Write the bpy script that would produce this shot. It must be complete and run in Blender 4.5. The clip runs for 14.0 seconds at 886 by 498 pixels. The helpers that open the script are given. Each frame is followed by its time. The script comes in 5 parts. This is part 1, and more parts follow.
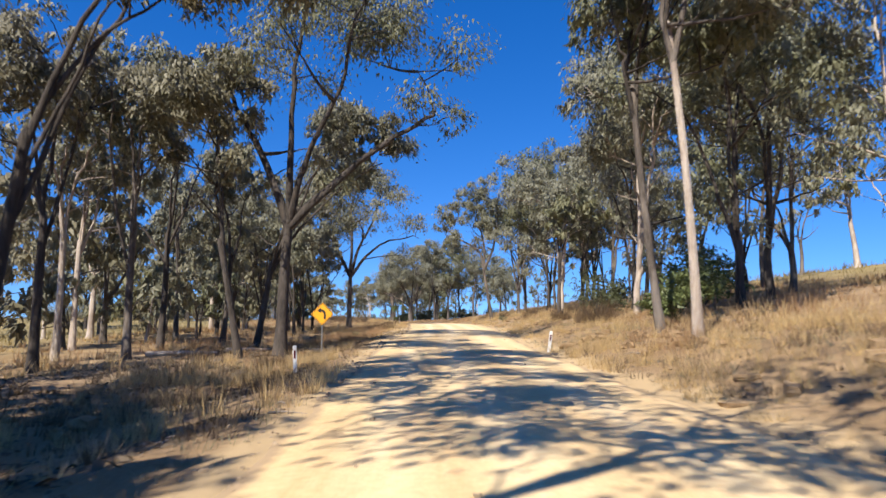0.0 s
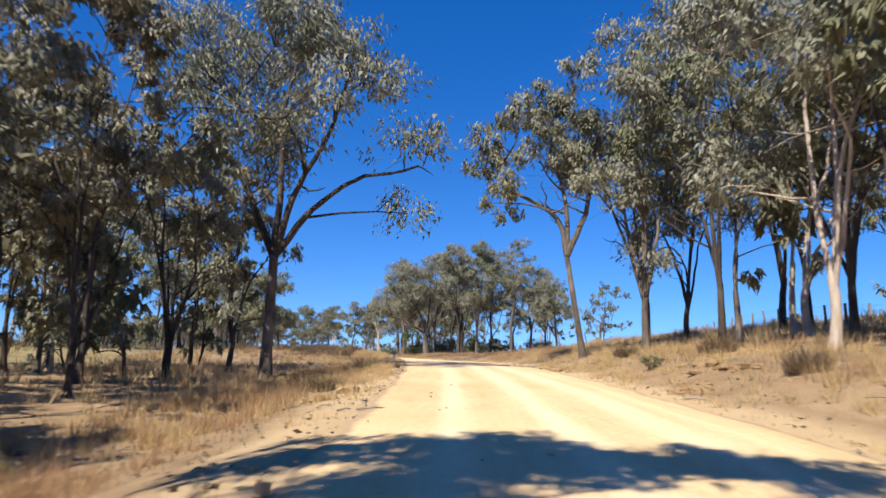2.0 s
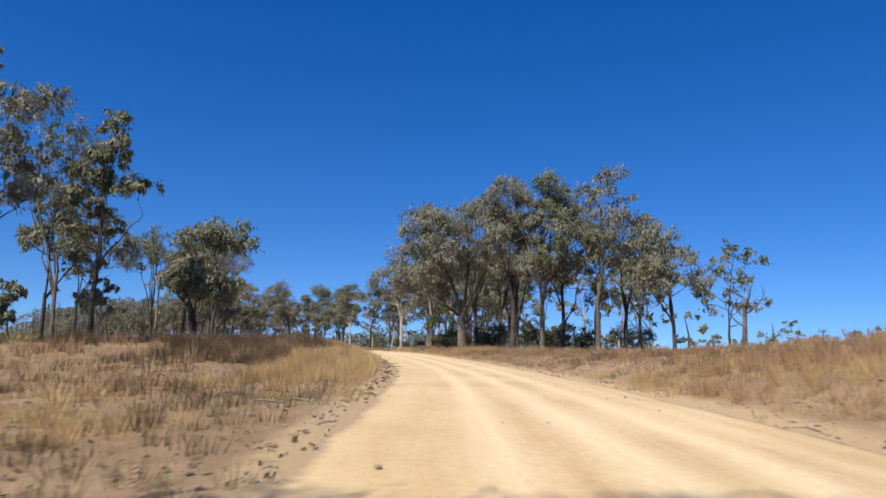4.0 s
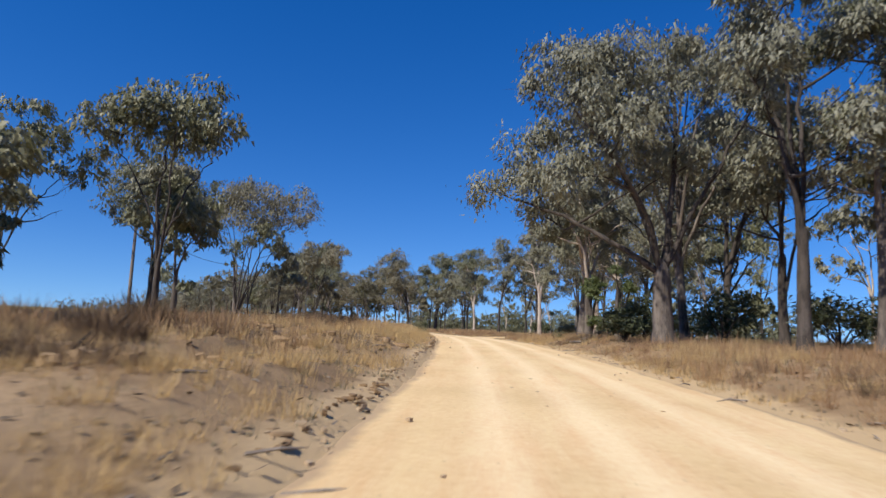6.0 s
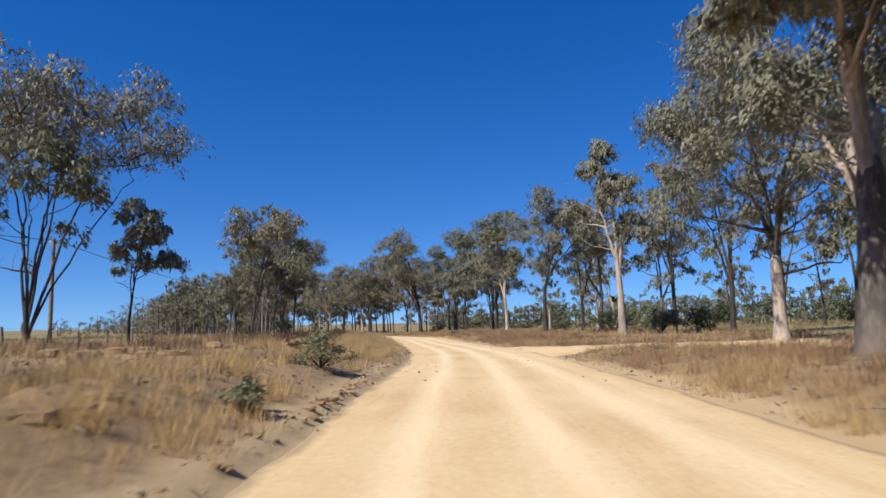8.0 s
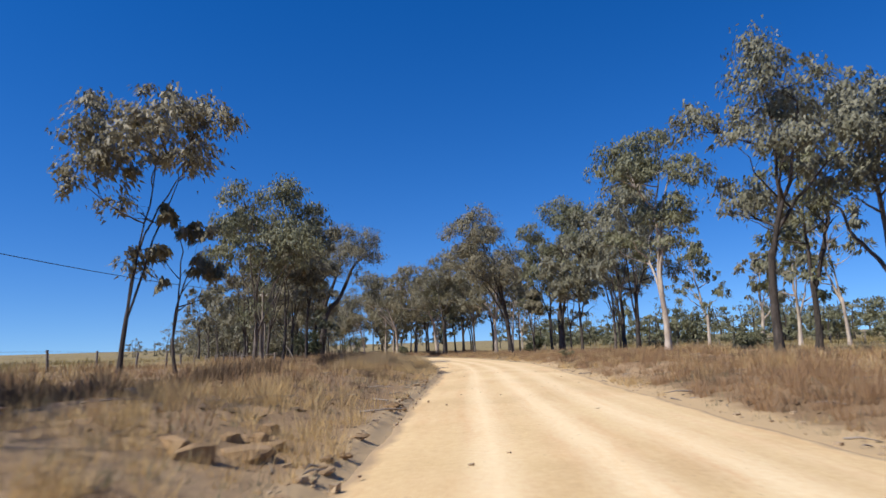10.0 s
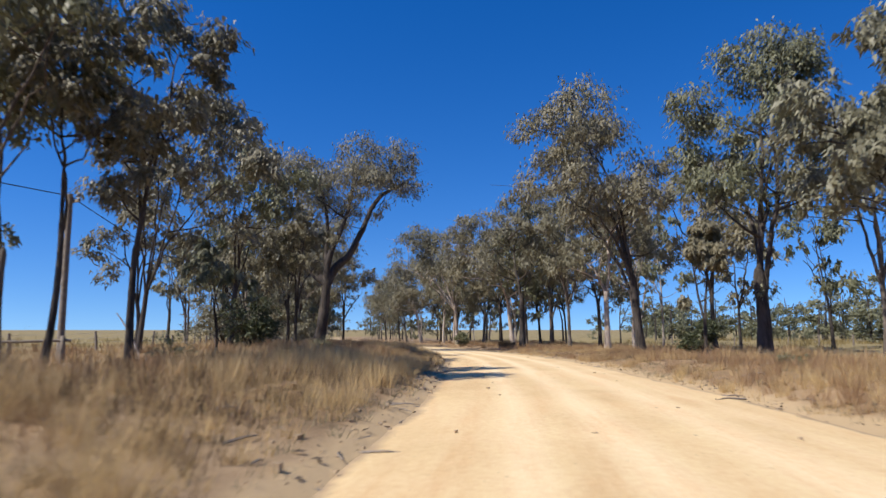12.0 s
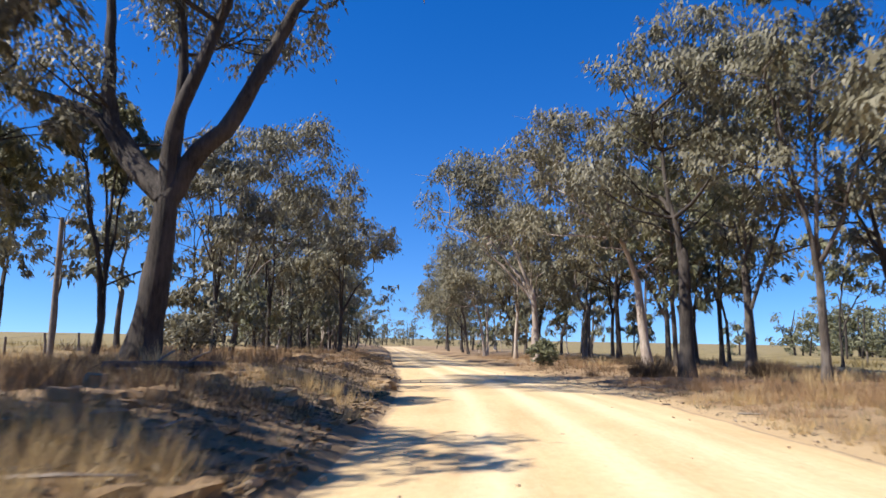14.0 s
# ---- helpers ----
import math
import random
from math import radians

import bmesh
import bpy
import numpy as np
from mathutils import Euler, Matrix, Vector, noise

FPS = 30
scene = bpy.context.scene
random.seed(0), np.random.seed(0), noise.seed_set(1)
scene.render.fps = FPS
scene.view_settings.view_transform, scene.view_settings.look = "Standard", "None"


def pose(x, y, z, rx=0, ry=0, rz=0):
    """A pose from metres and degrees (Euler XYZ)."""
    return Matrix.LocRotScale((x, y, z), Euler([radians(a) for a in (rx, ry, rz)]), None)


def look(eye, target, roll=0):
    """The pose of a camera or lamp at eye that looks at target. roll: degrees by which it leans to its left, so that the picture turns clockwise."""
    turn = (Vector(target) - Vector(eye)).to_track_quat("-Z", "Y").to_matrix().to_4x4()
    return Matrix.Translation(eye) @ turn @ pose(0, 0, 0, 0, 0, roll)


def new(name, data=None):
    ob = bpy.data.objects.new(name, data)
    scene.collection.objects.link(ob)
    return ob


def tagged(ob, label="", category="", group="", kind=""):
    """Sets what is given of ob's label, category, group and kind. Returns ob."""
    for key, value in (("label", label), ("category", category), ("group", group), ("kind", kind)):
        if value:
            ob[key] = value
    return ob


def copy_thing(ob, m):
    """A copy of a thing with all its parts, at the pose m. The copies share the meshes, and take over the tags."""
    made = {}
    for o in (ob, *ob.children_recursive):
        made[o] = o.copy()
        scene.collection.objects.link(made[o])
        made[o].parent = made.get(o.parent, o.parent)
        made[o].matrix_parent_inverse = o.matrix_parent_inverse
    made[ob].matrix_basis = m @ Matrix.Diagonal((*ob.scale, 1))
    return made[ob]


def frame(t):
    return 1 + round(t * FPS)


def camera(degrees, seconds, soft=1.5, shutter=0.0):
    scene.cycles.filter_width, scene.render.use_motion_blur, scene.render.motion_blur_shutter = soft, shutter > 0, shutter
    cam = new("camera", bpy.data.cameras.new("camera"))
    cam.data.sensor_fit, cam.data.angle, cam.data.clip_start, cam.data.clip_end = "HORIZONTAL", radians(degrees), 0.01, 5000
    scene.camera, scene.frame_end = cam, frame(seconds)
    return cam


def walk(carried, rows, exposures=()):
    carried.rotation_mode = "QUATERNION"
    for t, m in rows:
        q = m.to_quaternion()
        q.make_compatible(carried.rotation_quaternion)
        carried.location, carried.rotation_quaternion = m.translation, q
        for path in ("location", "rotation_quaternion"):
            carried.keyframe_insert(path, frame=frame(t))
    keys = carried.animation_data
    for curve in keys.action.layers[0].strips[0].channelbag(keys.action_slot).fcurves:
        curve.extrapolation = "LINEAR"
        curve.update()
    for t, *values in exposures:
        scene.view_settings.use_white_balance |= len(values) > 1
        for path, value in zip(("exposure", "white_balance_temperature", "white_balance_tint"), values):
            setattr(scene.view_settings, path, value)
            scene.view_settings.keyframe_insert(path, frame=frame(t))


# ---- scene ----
cam = camera(66.1, 14.0, shutter=0.15)
PATH = [
    (0, (0.0, 0.0, 1.5), (0.0, 1.985, 1.744), 0.0),
    (0.5, (-0.36, 8.876, 1.744), (-0.399, 10.864, 1.963), -1.0),
    (1, (-0.64, 19.425, 2.152), (-0.717, 21.398, 2.472), -1.9),
    (1.5, (-0.76, 29.225, 2.429), (-0.86, 31.182, 2.827), -0.1),
    (2, (-0.84, 39.962, 2.618), (-0.908, 41.933, 2.948), 1.3),
    (2.2, (-0.88, 44.1, 2.73), (-1.012, 46.063, 3.091), 1.6),
    (4.3, (-3.52, 87.35, 4.02), (-3.72, 89.323, 4.276), 1.6),
    (4.5, (-3.907, 91.325, 4.117), (-4.228, 93.285, 4.35), 1.5),
    (5, (-5.054, 101.133, 4.167), (-5.502, 103.069, 4.395), 1.1),
    (5.5, (-6.456, 111.54, 4.09), (-6.975, 113.459, 4.311), 1.1),
    (6, (-8.003, 121.284, 4.327), (-8.592, 123.182, 4.548), 2.6),
    (6.5, (-10.204, 131.589, 4.427), (-10.886, 133.456, 4.65), 2.3),
    (7, (-12.746, 141.237, 4.638), (-13.471, 143.083, 4.897), 1.6),
    (7.5, (-15.544, 151.484, 4.722), (-16.194, 153.364, 4.933), 0.2),
    (8, (-18.263, 160.942, 4.705), (-18.927, 162.816, 4.918), -1.1),
    (8.5, (-21.44, 170.953, 4.753), (-22.217, 172.783, 4.973), -1.4),
    (8.7, (-22.8, 174.75, 4.75), (-23.601, 176.567, 4.991), -2.0),
    (10.8, (-38.65, 212.98, 4.24), (-39.635, 214.702, 4.492), -0.8),
    (11, (-40.526, 216.941, 4.218), (-41.537, 218.65, 4.458), -0.9),
    (11.5, (-45.513, 226.977, 4.245), (-46.604, 228.637, 4.481), -0.7),
    (12, (-50.203, 236.046, 4.149), (-51.343, 237.672, 4.384), -0.0),
    (12.5, (-55.568, 245.847, 4.14), (-56.712, 247.47, 4.381), 1.4),
    (13, (-61.014, 254.444, 3.973), (-62.213, 256.023, 4.236), 1.5),
    (13.5, (-67.333, 263.78, 3.688), (-68.607, 265.298, 3.952), 1.5),
    (14, (-73.379, 272.293, 3.704), (-74.725, 273.749, 3.966), 1.0),
]
walk(cam, [(t, look(eye, target, roll)) for t, eye, target, roll in PATH], exposures=[(0.0, 0.86, 6850, 10), (0.6, 0.86, 6850, 10), (1.0, 0.80, 6850, 10), (2.0, 0.82, 6900, 10), (4.5, 0.36, 6720, 10), (8.5, 0.36, 6640, 10), (11.0, 0.40, 6640, 10), (12.5, 0.55, 6640, 10), (14.0, 0.80, 6640, 10)])

# ---- sky and sun ----
SUN_SIDE, SUN_UP = 150.0, 47.0      # degrees to the left of +y, degrees of height
a, e = radians(SUN_SIDE), radians(SUN_UP)
SUN = Vector((-math.sin(a) * math.cos(e), math.cos(a) * math.cos(e), math.sin(e)))
world = bpy.data.worlds.new("sky")
scene.world = world
world.use_nodes = True
wn = world.node_tree.nodes
sky = wn.new("ShaderNodeTexSky")
sky.sky_type, sky.sun_disc = "NISHITA", False
sky.sun_elevation, sky.sun_rotation = e, radians(360 - SUN_SIDE)
sky.altitude, sky.air_density, sky.dust_density, sky.ozone_density = 700, 1.0, 0.0, 5.0
wn["Background"].inputs["Strength"].default_value = 0.112
lift = wn.new("ShaderNodeVectorMath")      # clear air: the haze at the horizon lies low
lift.operation, lift.inputs[1].default_value = "ADD", (0, 0, 0.10)
unit = wn.new("ShaderNodeVectorMath")
unit.operation = "NORMALIZE"
world.node_tree.links.new(wn.new("ShaderNodeTexCoord").outputs["Generated"], lift.inputs[0])
world.node_tree.links.new(lift.outputs[0], unit.inputs[0])
world.node_tree.links.new(unit.outputs[0], sky.inputs["Vector"])
deep = wn.new("ShaderNodeHueSaturation")
deep.inputs["Hue"].default_value, deep.inputs["Saturation"].default_value = 0.513, 1.33
world.node_tree.links.new(sky.outputs["Color"], deep.inputs["Color"])
world.node_tree.links.new(deep.outputs["Color"], wn["Background"].inputs["Color"])
sun = new("sun", bpy.data.lights.new("sun", "SUN"))
sun.data.energy, sun.data.angle, sun.data.color = 4.6, radians(0.53), (1.0, 0.95, 0.87)
sun.matrix_world = look(SUN * 200, (0, 0, 0))


# ---- materials ----
def material(name, rough=0.9):
    m = bpy.data.materials.new(name)
    m.use_nodes = True
    nodes = m.node_tree.nodes
    b = nodes["Principled BSDF"]
    b.inputs["Roughness"].default_value = rough
    return m, nodes, m.node_tree.links, b


def node(nodes, kind, **values):
    n = nodes.new(kind)
    for k, v in values.items():
        n.inputs[k.replace("_", " ")].default_value = v
    return n


def ramp(nodes, links, source, stops):
    r = nodes.new("ShaderNodeValToRGB")
    while len(r.color_ramp.elements) < len(stops):
        r.color_ramp.elements.new(0.5)
    for el, (p, c) in zip(r.color_ramp.elements, stops):
        el.position, el.color = p, (*c, 1)
    links.new(source, r.inputs["Fac"])
    return r.outputs["Color"]


def mixed(nodes, links, fac, c1, c2, mode="MIX"):
    m = nodes.new("ShaderNodeMix")
    m.data_type, m.blend_type = "RGBA", mode
    for sock, v in ((m.inputs[0], fac), (m.inputs[6], c1), (m.inputs[7], c2)):
        if hasattr(v, "links"):
            links.new(v, sock)
        else:
            sock.default_value = v if isinstance(v, (int, float)) else (*v, 1)
    return m.outputs[2]


def bumped(nodes, links, b, source, strength, distance):
    n = nodes.new("ShaderNodeBump")
    n.inputs["Strength"].default_value, n.inputs["Distance"].default_value = strength, distance
    links.new(source, n.inputs["Height"])
    links.new(n.outputs["Normal"], b.inputs["Normal"])


def noise_of(nodes, links, scale, detail=6.0, rough=0.6, stretch=None):
    n = node(nodes, "ShaderNodeTexNoise", Scale=scale, Detail=detail, Roughness=rough)
    g = nodes.new("ShaderNodeNewGeometry")
    if stretch:
        mp = nodes.new("ShaderNodeMapping")
        mp.inputs["Scale"].default_value = stretch
        links.new(g.outputs["Position"], mp.inputs["Vector"])
        links.new(mp.outputs["Vector"], n.inputs["Vector"])
    else:
        links.new(g.outputs["Position"], n.inputs["Vector"])
    return n.outputs["Fac"]


def gravel_material():
    m, n, l, b = material("pale_gravel", 0.95)
    big = noise_of(n, l, 0.25, 5)
    fine = noise_of(n, l, 9.0, 8, 0.75)
    lane = n.new("ShaderNodeAttribute")
    lane.attribute_name = "lane"
    streaks = node(n, "ShaderNodeTexNoise", Scale=1.9, Detail=7.0, Roughness=0.7)
    l.new(lane.outputs["Vector"], streaks.inputs["Vector"])
    mid = streaks.outputs["Fac"]
    col = ramp(n, l, big, [(0.3, (0.54, 0.385, 0.20)), (0.5, (0.62, 0.45, 0.242)), (0.72, (0.67, 0.50, 0.282))])
    at = n.new("ShaderNodeAttribute")
    at.attribute_name = "wheel"
    col = mixed(n, l, at.outputs["Fac"], col, (0.78, 0.615, 0.385))
    col = mixed(n, l, 0.5, col, ramp(n, l, mid, [(0.34, (0.40, 0.37, 0.33)), (0.5, (0.5, 0.5, 0.5)), (0.68, (0.56, 0.56, 0.55))]), "OVERLAY")
    col = mixed(n, l, 0.45, col, ramp(n, l, fine, [(0.3, (0.34, 0.31, 0.27)), (0.5, (0.52, 0.50, 0.47)), (0.7, (0.66, 0.66, 0.66))]), "OVERLAY")
    peb = n.new("ShaderNodeTexVoronoi")
    peb.inputs["Scale"].default_value = 3.2
    geo = n.new("ShaderNodeNewGeometry")
    l.new(geo.outputs["Position"], peb.inputs["Vector"])
    col = mixed(n, l, ramp(n, l, peb.outputs["Distance"], [(0.05, (0.55, 0.55, 0.55)), (0.09, (0, 0, 0))]), col, (0.36, 0.25, 0.15))
    at2 = n.new("ShaderNodeAttribute")
    at2.attribute_name = "edge"
    torn = mixed(n, l, 0.5, at2.outputs["Fac"], noise_of(n, l, 1.1, 8, 0.75))
    col = mixed(n, l, ramp(n, l, torn, [(0.50, (0, 0, 0)), (0.66, (0.85, 0.85, 0.85))]), col, (0.33, 0.235, 0.14))
    l.new(col, b.inputs["Base Color"])
    bumped(n, l, b, fine, 0.5, 0.03)
    return m


def ground_material():
    m, n, l, b = material("dry_ground", 1.0)
    big = noise_of(n, l, 0.11, 6, 0.65)
    mid = noise_of(n, l, 0.9, 7, 0.7)
    fine = noise_of(n, l, 14.0, 8, 0.75)
    col = ramp(n, l, big, [(0.34, (0.195, 0.124, 0.062)), (0.48, (0.27, 0.178, 0.092)), (0.62, (0.36, 0.248, 0.138))])
    col = mixed(n, l, ramp(n, l, mid, [(0.45, (0, 0, 0)), (0.66, (0.6, 0.6, 0.6))]), col, (0.19, 0.115, 0.058))
    col = mixed(n, l, 0.55, col, ramp(n, l, fine, [(0.3, (0.28, 0.27, 0.26)), (0.5, (0.5, 0.5, 0.5)), (0.72, (0.75, 0.73, 0.70))]), "OVERLAY")
    at = n.new("ShaderNodeAttribute")
    at.attribute_name = "sand"
    torn = mixed(n, l, 0.5, at.outputs["Fac"], noise_of(n, l, 0.9, 8, 0.75))
    col = mixed(n, l, ramp(n, l, torn, [(0.47, (0, 0, 0)), (0.64, (0.8, 0.8, 0.8))]), col, (0.52, 0.375, 0.205))
    field = n.new("ShaderNodeAttribute")
    field.attribute_name = "paddock"
    turf = ramp(n, l, noise_of(n, l, 0.35, 7, 0.7), [(0.35, (0.155, 0.118, 0.043)), (0.5, (0.23, 0.175, 0.068)), (0.66, (0.32, 0.245, 0.105))])
    col = mixed(n, l, field.outputs["Fac"], col, turf)
    l.new(col, b.inputs["Base Color"])
    bumped(n, l, b, mixed(n, l, 0.5, mid, fine), 0.7, 0.08)
    return m


def leafy(name, c_dark, c_mid, c_light, rough=0.55, through_light=0.25):
    m, n, l, b = material(name, rough)
    g = n.new("ShaderNodeNewGeometry")
    o = n.new("ShaderNodeObjectInfo")
    big = noise_of(n, l, 0.5, 3)
    c_dark, c_light = (tuple(0.45 * v + 0.55 * c for v, c in zip(c_mid, ends)) for ends in (c_dark, c_light))
    col = ramp(n, l, g.outputs["Random Per Island"], [(0.0, c_dark), (0.5, c_mid), (1.0, c_light)])
    col = mixed(n, l, ramp(n, l, big, [(0.42, (0, 0, 0)), (0.65, (0.55, 0.55, 0.55))]), col, c_light)
    tint = ramp(n, l, o.outputs["Random"], [(0.0, (0.46, 0.46, 0.42)), (0.5, (0.5, 0.5, 0.5)), (1.0, (0.56, 0.53, 0.47))])
    col = mixed(n, l, 0.8, col, tint, "OVERLAY")
    l.new(col, b.inputs["Base Color"])
    b.inputs["Specular IOR Level"].default_value = 0.45
    tr = n.new("ShaderNodeBsdfTranslucent")
    l.new(col, tr.inputs["Color"])
    mix = n.new("ShaderNodeMixShader")
    mix.inputs[0].default_value = through_light
    l.new(b.outputs[0], mix.inputs[1])
    l.new(tr.outputs[0], mix.inputs[2])
    l.new(mix.outputs[0], n["Material Output"].inputs["Surface"])
    return m


def bark_material(name, c1, c2, patch, amount, rough=0.9):
    m, n, l, b = material(name, rough)
    streak = noise_of(n, l, 3.0, 8, 0.7, (3.0, 3.0, 0.5))
    blotch = noise_of(n, l, 1.1, 4, 0.6, (1.0, 1.0, 0.45))
    col = ramp(n, l, streak, [(0.35, c1), (0.65, c2)])
    col = mixed(n, l, ramp(n, l, blotch, [(0.5, (0, 0, 0)), (0.6, (amount, amount, amount))]), col, patch)
    l.new(col, b.inputs["Base Color"])
    bumped(n, l, b, streak, 0.9, 0.09)
    return m


def plain(name, colour, rough=0.6, wear=None, metal=0.0, scale=6.0):
    m, n, l, b = material(name, rough)
    b.inputs["Metallic"].default_value = metal
    f = noise_of(n, l, scale, 6, 0.7)
    l.new(ramp(n, l, f, [(0.35, colour), (0.7, wear or tuple(0.8 * c for c in colour))]), b.inputs["Base Color"])
    return m


GRAVEL = gravel_material()
GROUND = ground_material()
LEAF_GREY = leafy("grey_gum_leaves", (0.096, 0.096, 0.063), (0.182, 0.181, 0.124), (0.309, 0.297, 0.211))
LEAF_OLIVE = leafy("olive_gum_leaves", (0.079, 0.084, 0.043), (0.153, 0.157, 0.086), (0.265, 0.260, 0.156))
LEAF_BROWN = leafy("brownish_gum_leaves", (0.092, 0.086, 0.052), (0.177, 0.163, 0.106), (0.299, 0.271, 0.181))
LEAF_GREEN = leafy("fresh_green_leaves", (0.065, 0.088, 0.026), (0.105, 0.132, 0.042), (0.165, 0.188, 0.072))
LEAF_DARK = leafy("dark_green_leaves", (0.034, 0.044, 0.019), (0.062, 0.074, 0.033), (0.105, 0.115, 0.055))
STRAW = leafy("dry_grass_blades", (0.33, 0.228, 0.108), (0.50, 0.362, 0.180), (0.66, 0.50, 0.275), 0.7, 0.35)
STRAW_RED = leafy("reddish_dry_grass", (0.22, 0.128, 0.066), (0.345, 0.212, 0.112), (0.47, 0.315, 0.180), 0.7, 0.35)
PADDOCK = leafy("golden_paddock_grass", (0.19, 0.142, 0.055), (0.285, 0.215, 0.088), (0.40, 0.31, 0.14), 0.7, 0.35)
STALK = leafy("grey_weeds", (0.14, 0.125, 0.075), (0.20, 0.18, 0.11), (0.30, 0.27, 0.17), 0.8, 0.2)
BARK_GREY = bark_material("grey_brown_bark", (0.050, 0.041, 0.034), (0.15, 0.122, 0.10), (0.28, 0.235, 0.195), 0.5)
BARK_DARK = bark_material("dark_rough_bark", (0.020, 0.016, 0.013), (0.078, 0.062, 0.051), (0.20, 0.165, 0.138), 0.22)
BARK_PALE = bark_material("pale_smooth_bark", (0.36, 0.29, 0.235), (0.55, 0.47, 0.39), (0.23, 0.17, 0.135), 0.6, 0.75)
# litter brown kept very dark: it also stands in for ground shade
LITTER = leafy("shade_dark_leaf_litter", (0.055, 0.040, 0.028), (0.105, 0.076, 0.050), (0.20, 0.15, 0.10), 0.9, 0.1)
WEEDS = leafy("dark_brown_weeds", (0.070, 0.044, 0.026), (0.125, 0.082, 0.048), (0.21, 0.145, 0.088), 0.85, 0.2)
TIMBER = plain("weathered_timber", (0.16, 0.13, 0.105), 0.95, (0.30, 0.26, 0.22))
STONE = plain("pale_stone", (0.42, 0.32, 0.21), 0.95, (0.27, 0.195, 0.12), scale=9)
YELLOW = plain("yellow_sign_paint", (0.80, 0.36, 0.012), 0.45, (0.72, 0.31, 0.012), scale=3)
BLACK = plain("black_sign_paint", (0.012, 0.012, 0.012), 0.5)
WHITE = plain("white_post_plastic", (0.80, 0.79, 0.76), 0.5, (0.66, 0.63, 0.58))
RED = plain("dark_red_reflector", (0.10, 0.012, 0.015), 0.25)
STEEL = plain("galvanised_steel", (0.34, 0.34, 0.33), 0.5, (0.22, 0.21, 0.20), 0.7)
WIRE = plain("dark_cable", (0.02, 0.02, 0.022), 0.6)

# ---- the road's line: x, y, z of its middle ----
LINE = [
    (3.0, -90, -2.6), (2.2, -45, -1.35), (1.2, 0, 0.10), (0.78, 14, 0.52), (0.44, 29, 1.00), (0.75, 42, 1.42),
    (0.4, 60, 2.02), (-0.5, 76, 2.45), (-1.8, 92, 2.70), (-4.2, 112, 2.78), (-8.8, 132, 3.05), (-14.4, 152, 3.26),
    (-20.4, 171, 3.28), (-28.5, 194, 3.08), (-39.4, 217.5, 2.84), (-48.8, 236.9, 2.74), (-59.6, 255.4, 2.52),
    (-72.2, 273.7, 2.28), (-87.4, 290.6, 2.05), (-110.0, 311.0, 1.80), (-160.0, 357.0, 1.3), (-235.0, 424.0, 0.9),
]


def smooth_line(points, n=12):
    p = np.array(points, float)
    p = np.vstack([2 * p[0] - p[1], p, 2 * p[-1] - p[-2]])
    out, tt = [], np.linspace(0, 1, n, endpoint=False)[:, None]
    for i in range(1, len(p) - 2):
        p0, p1, p2, p3 = p[i - 1 : i + 3]
        out.append(0.5 * (2 * p1 + (p2 - p0) * tt + (2 * p0 - 5 * p1 + 4 * p2 - p3) * tt**2 + (3 * p1 - p0 - 3 * p2 + p3) * tt**3))
    return np.vstack([*out, p[-2:-1]])


RAW = smooth_line(LINE)
RUN = np.r_[0, np.cumsum(np.hypot(*np.diff(RAW[:, :2], axis=0).T))]
S = np.arange(0, RUN[-1], 1.0)
MID = np.stack([np.interp(S, RUN, RAW[:, k]) for k in range(3)], 1)
AHEAD = np.gradient(MID[:, :2], axis=0)
AHEAD /= np.hypot(*AHEAD.T)[:, None]
RIGHT = np.stack([AHEAD[:, 1], -AHEAD[:, 0]], 1)
HALF = 3.1


def step(x, a, b):
    v = np.clip((x - a) / (b - a), 0, 1)
    return v * v * (3 - 2 * v)


def widen(s):
    return 0.45 * np.exp(-(((s - 185) / 38) ** 2)) - 0.35 * (1 - step(s, 105, 130)) + 0.45 * step(s, 325, 345) * (1 - step(s, 400, 430))


def at_line(s):
    return (np.stack([np.interp(s, S, MID[:, k]) for k in range(3)], -1), np.stack([np.interp(s, S, RIGHT[:, k]) for k in range(2)], -1))


def to_line(xy):
    """Distance along the road and to its right for places on the plan."""
    xy = np.atleast_2d(np.asarray(xy, float))
    s, u = np.empty(len(xy)), np.empty(len(xy))
    for i in range(0, len(xy), 20000):
        q = xy[i : i + 20000]
        k = ((q[:, None, :] - MID[None, ::4, :2]) ** 2).sum(-1).argmin(1) * 4
        d = q - MID[k, :2]
        s[i : i + 20000] = k + (d * AHEAD[k]).sum(1)
        u[i : i + 20000] = (d * RIGHT[k]).sum(1)
    return s, u


def ripples(x, y):
    return 0.5 * np.sin(0.9 * x + 1.3 * np.sin(0.31 * y)) * np.sin(0.77 * y + 0.6 * np.sin(0.5 * x)) + 0.3 * np.sin(2.1 * x + 0.7 * y) * np.sin(1.7 * y - 0.4 * x) + 0.2 * np.sin(4.3 * x - 1.9 * y) * np.sin(3.9 * y + 1.1 * x)


def side_track(x, y):
    """1 on the bare side track that leaves the road, 0 off it."""
    dx, dy = x + 29.5, y - 196.5
    along, across = 0.955 * dx + 0.296 * dy, -0.296 * dx + 0.955 * dy
    wide = 2.3 + 8.5 * np.exp(-np.maximum(along, 0) / 5.0) + 0.4 * np.sin(along * 0.7)
    return (along > -2) & (along < 34) & (np.abs(across + 0.35 * along * np.exp(-along / 20)) < wide)


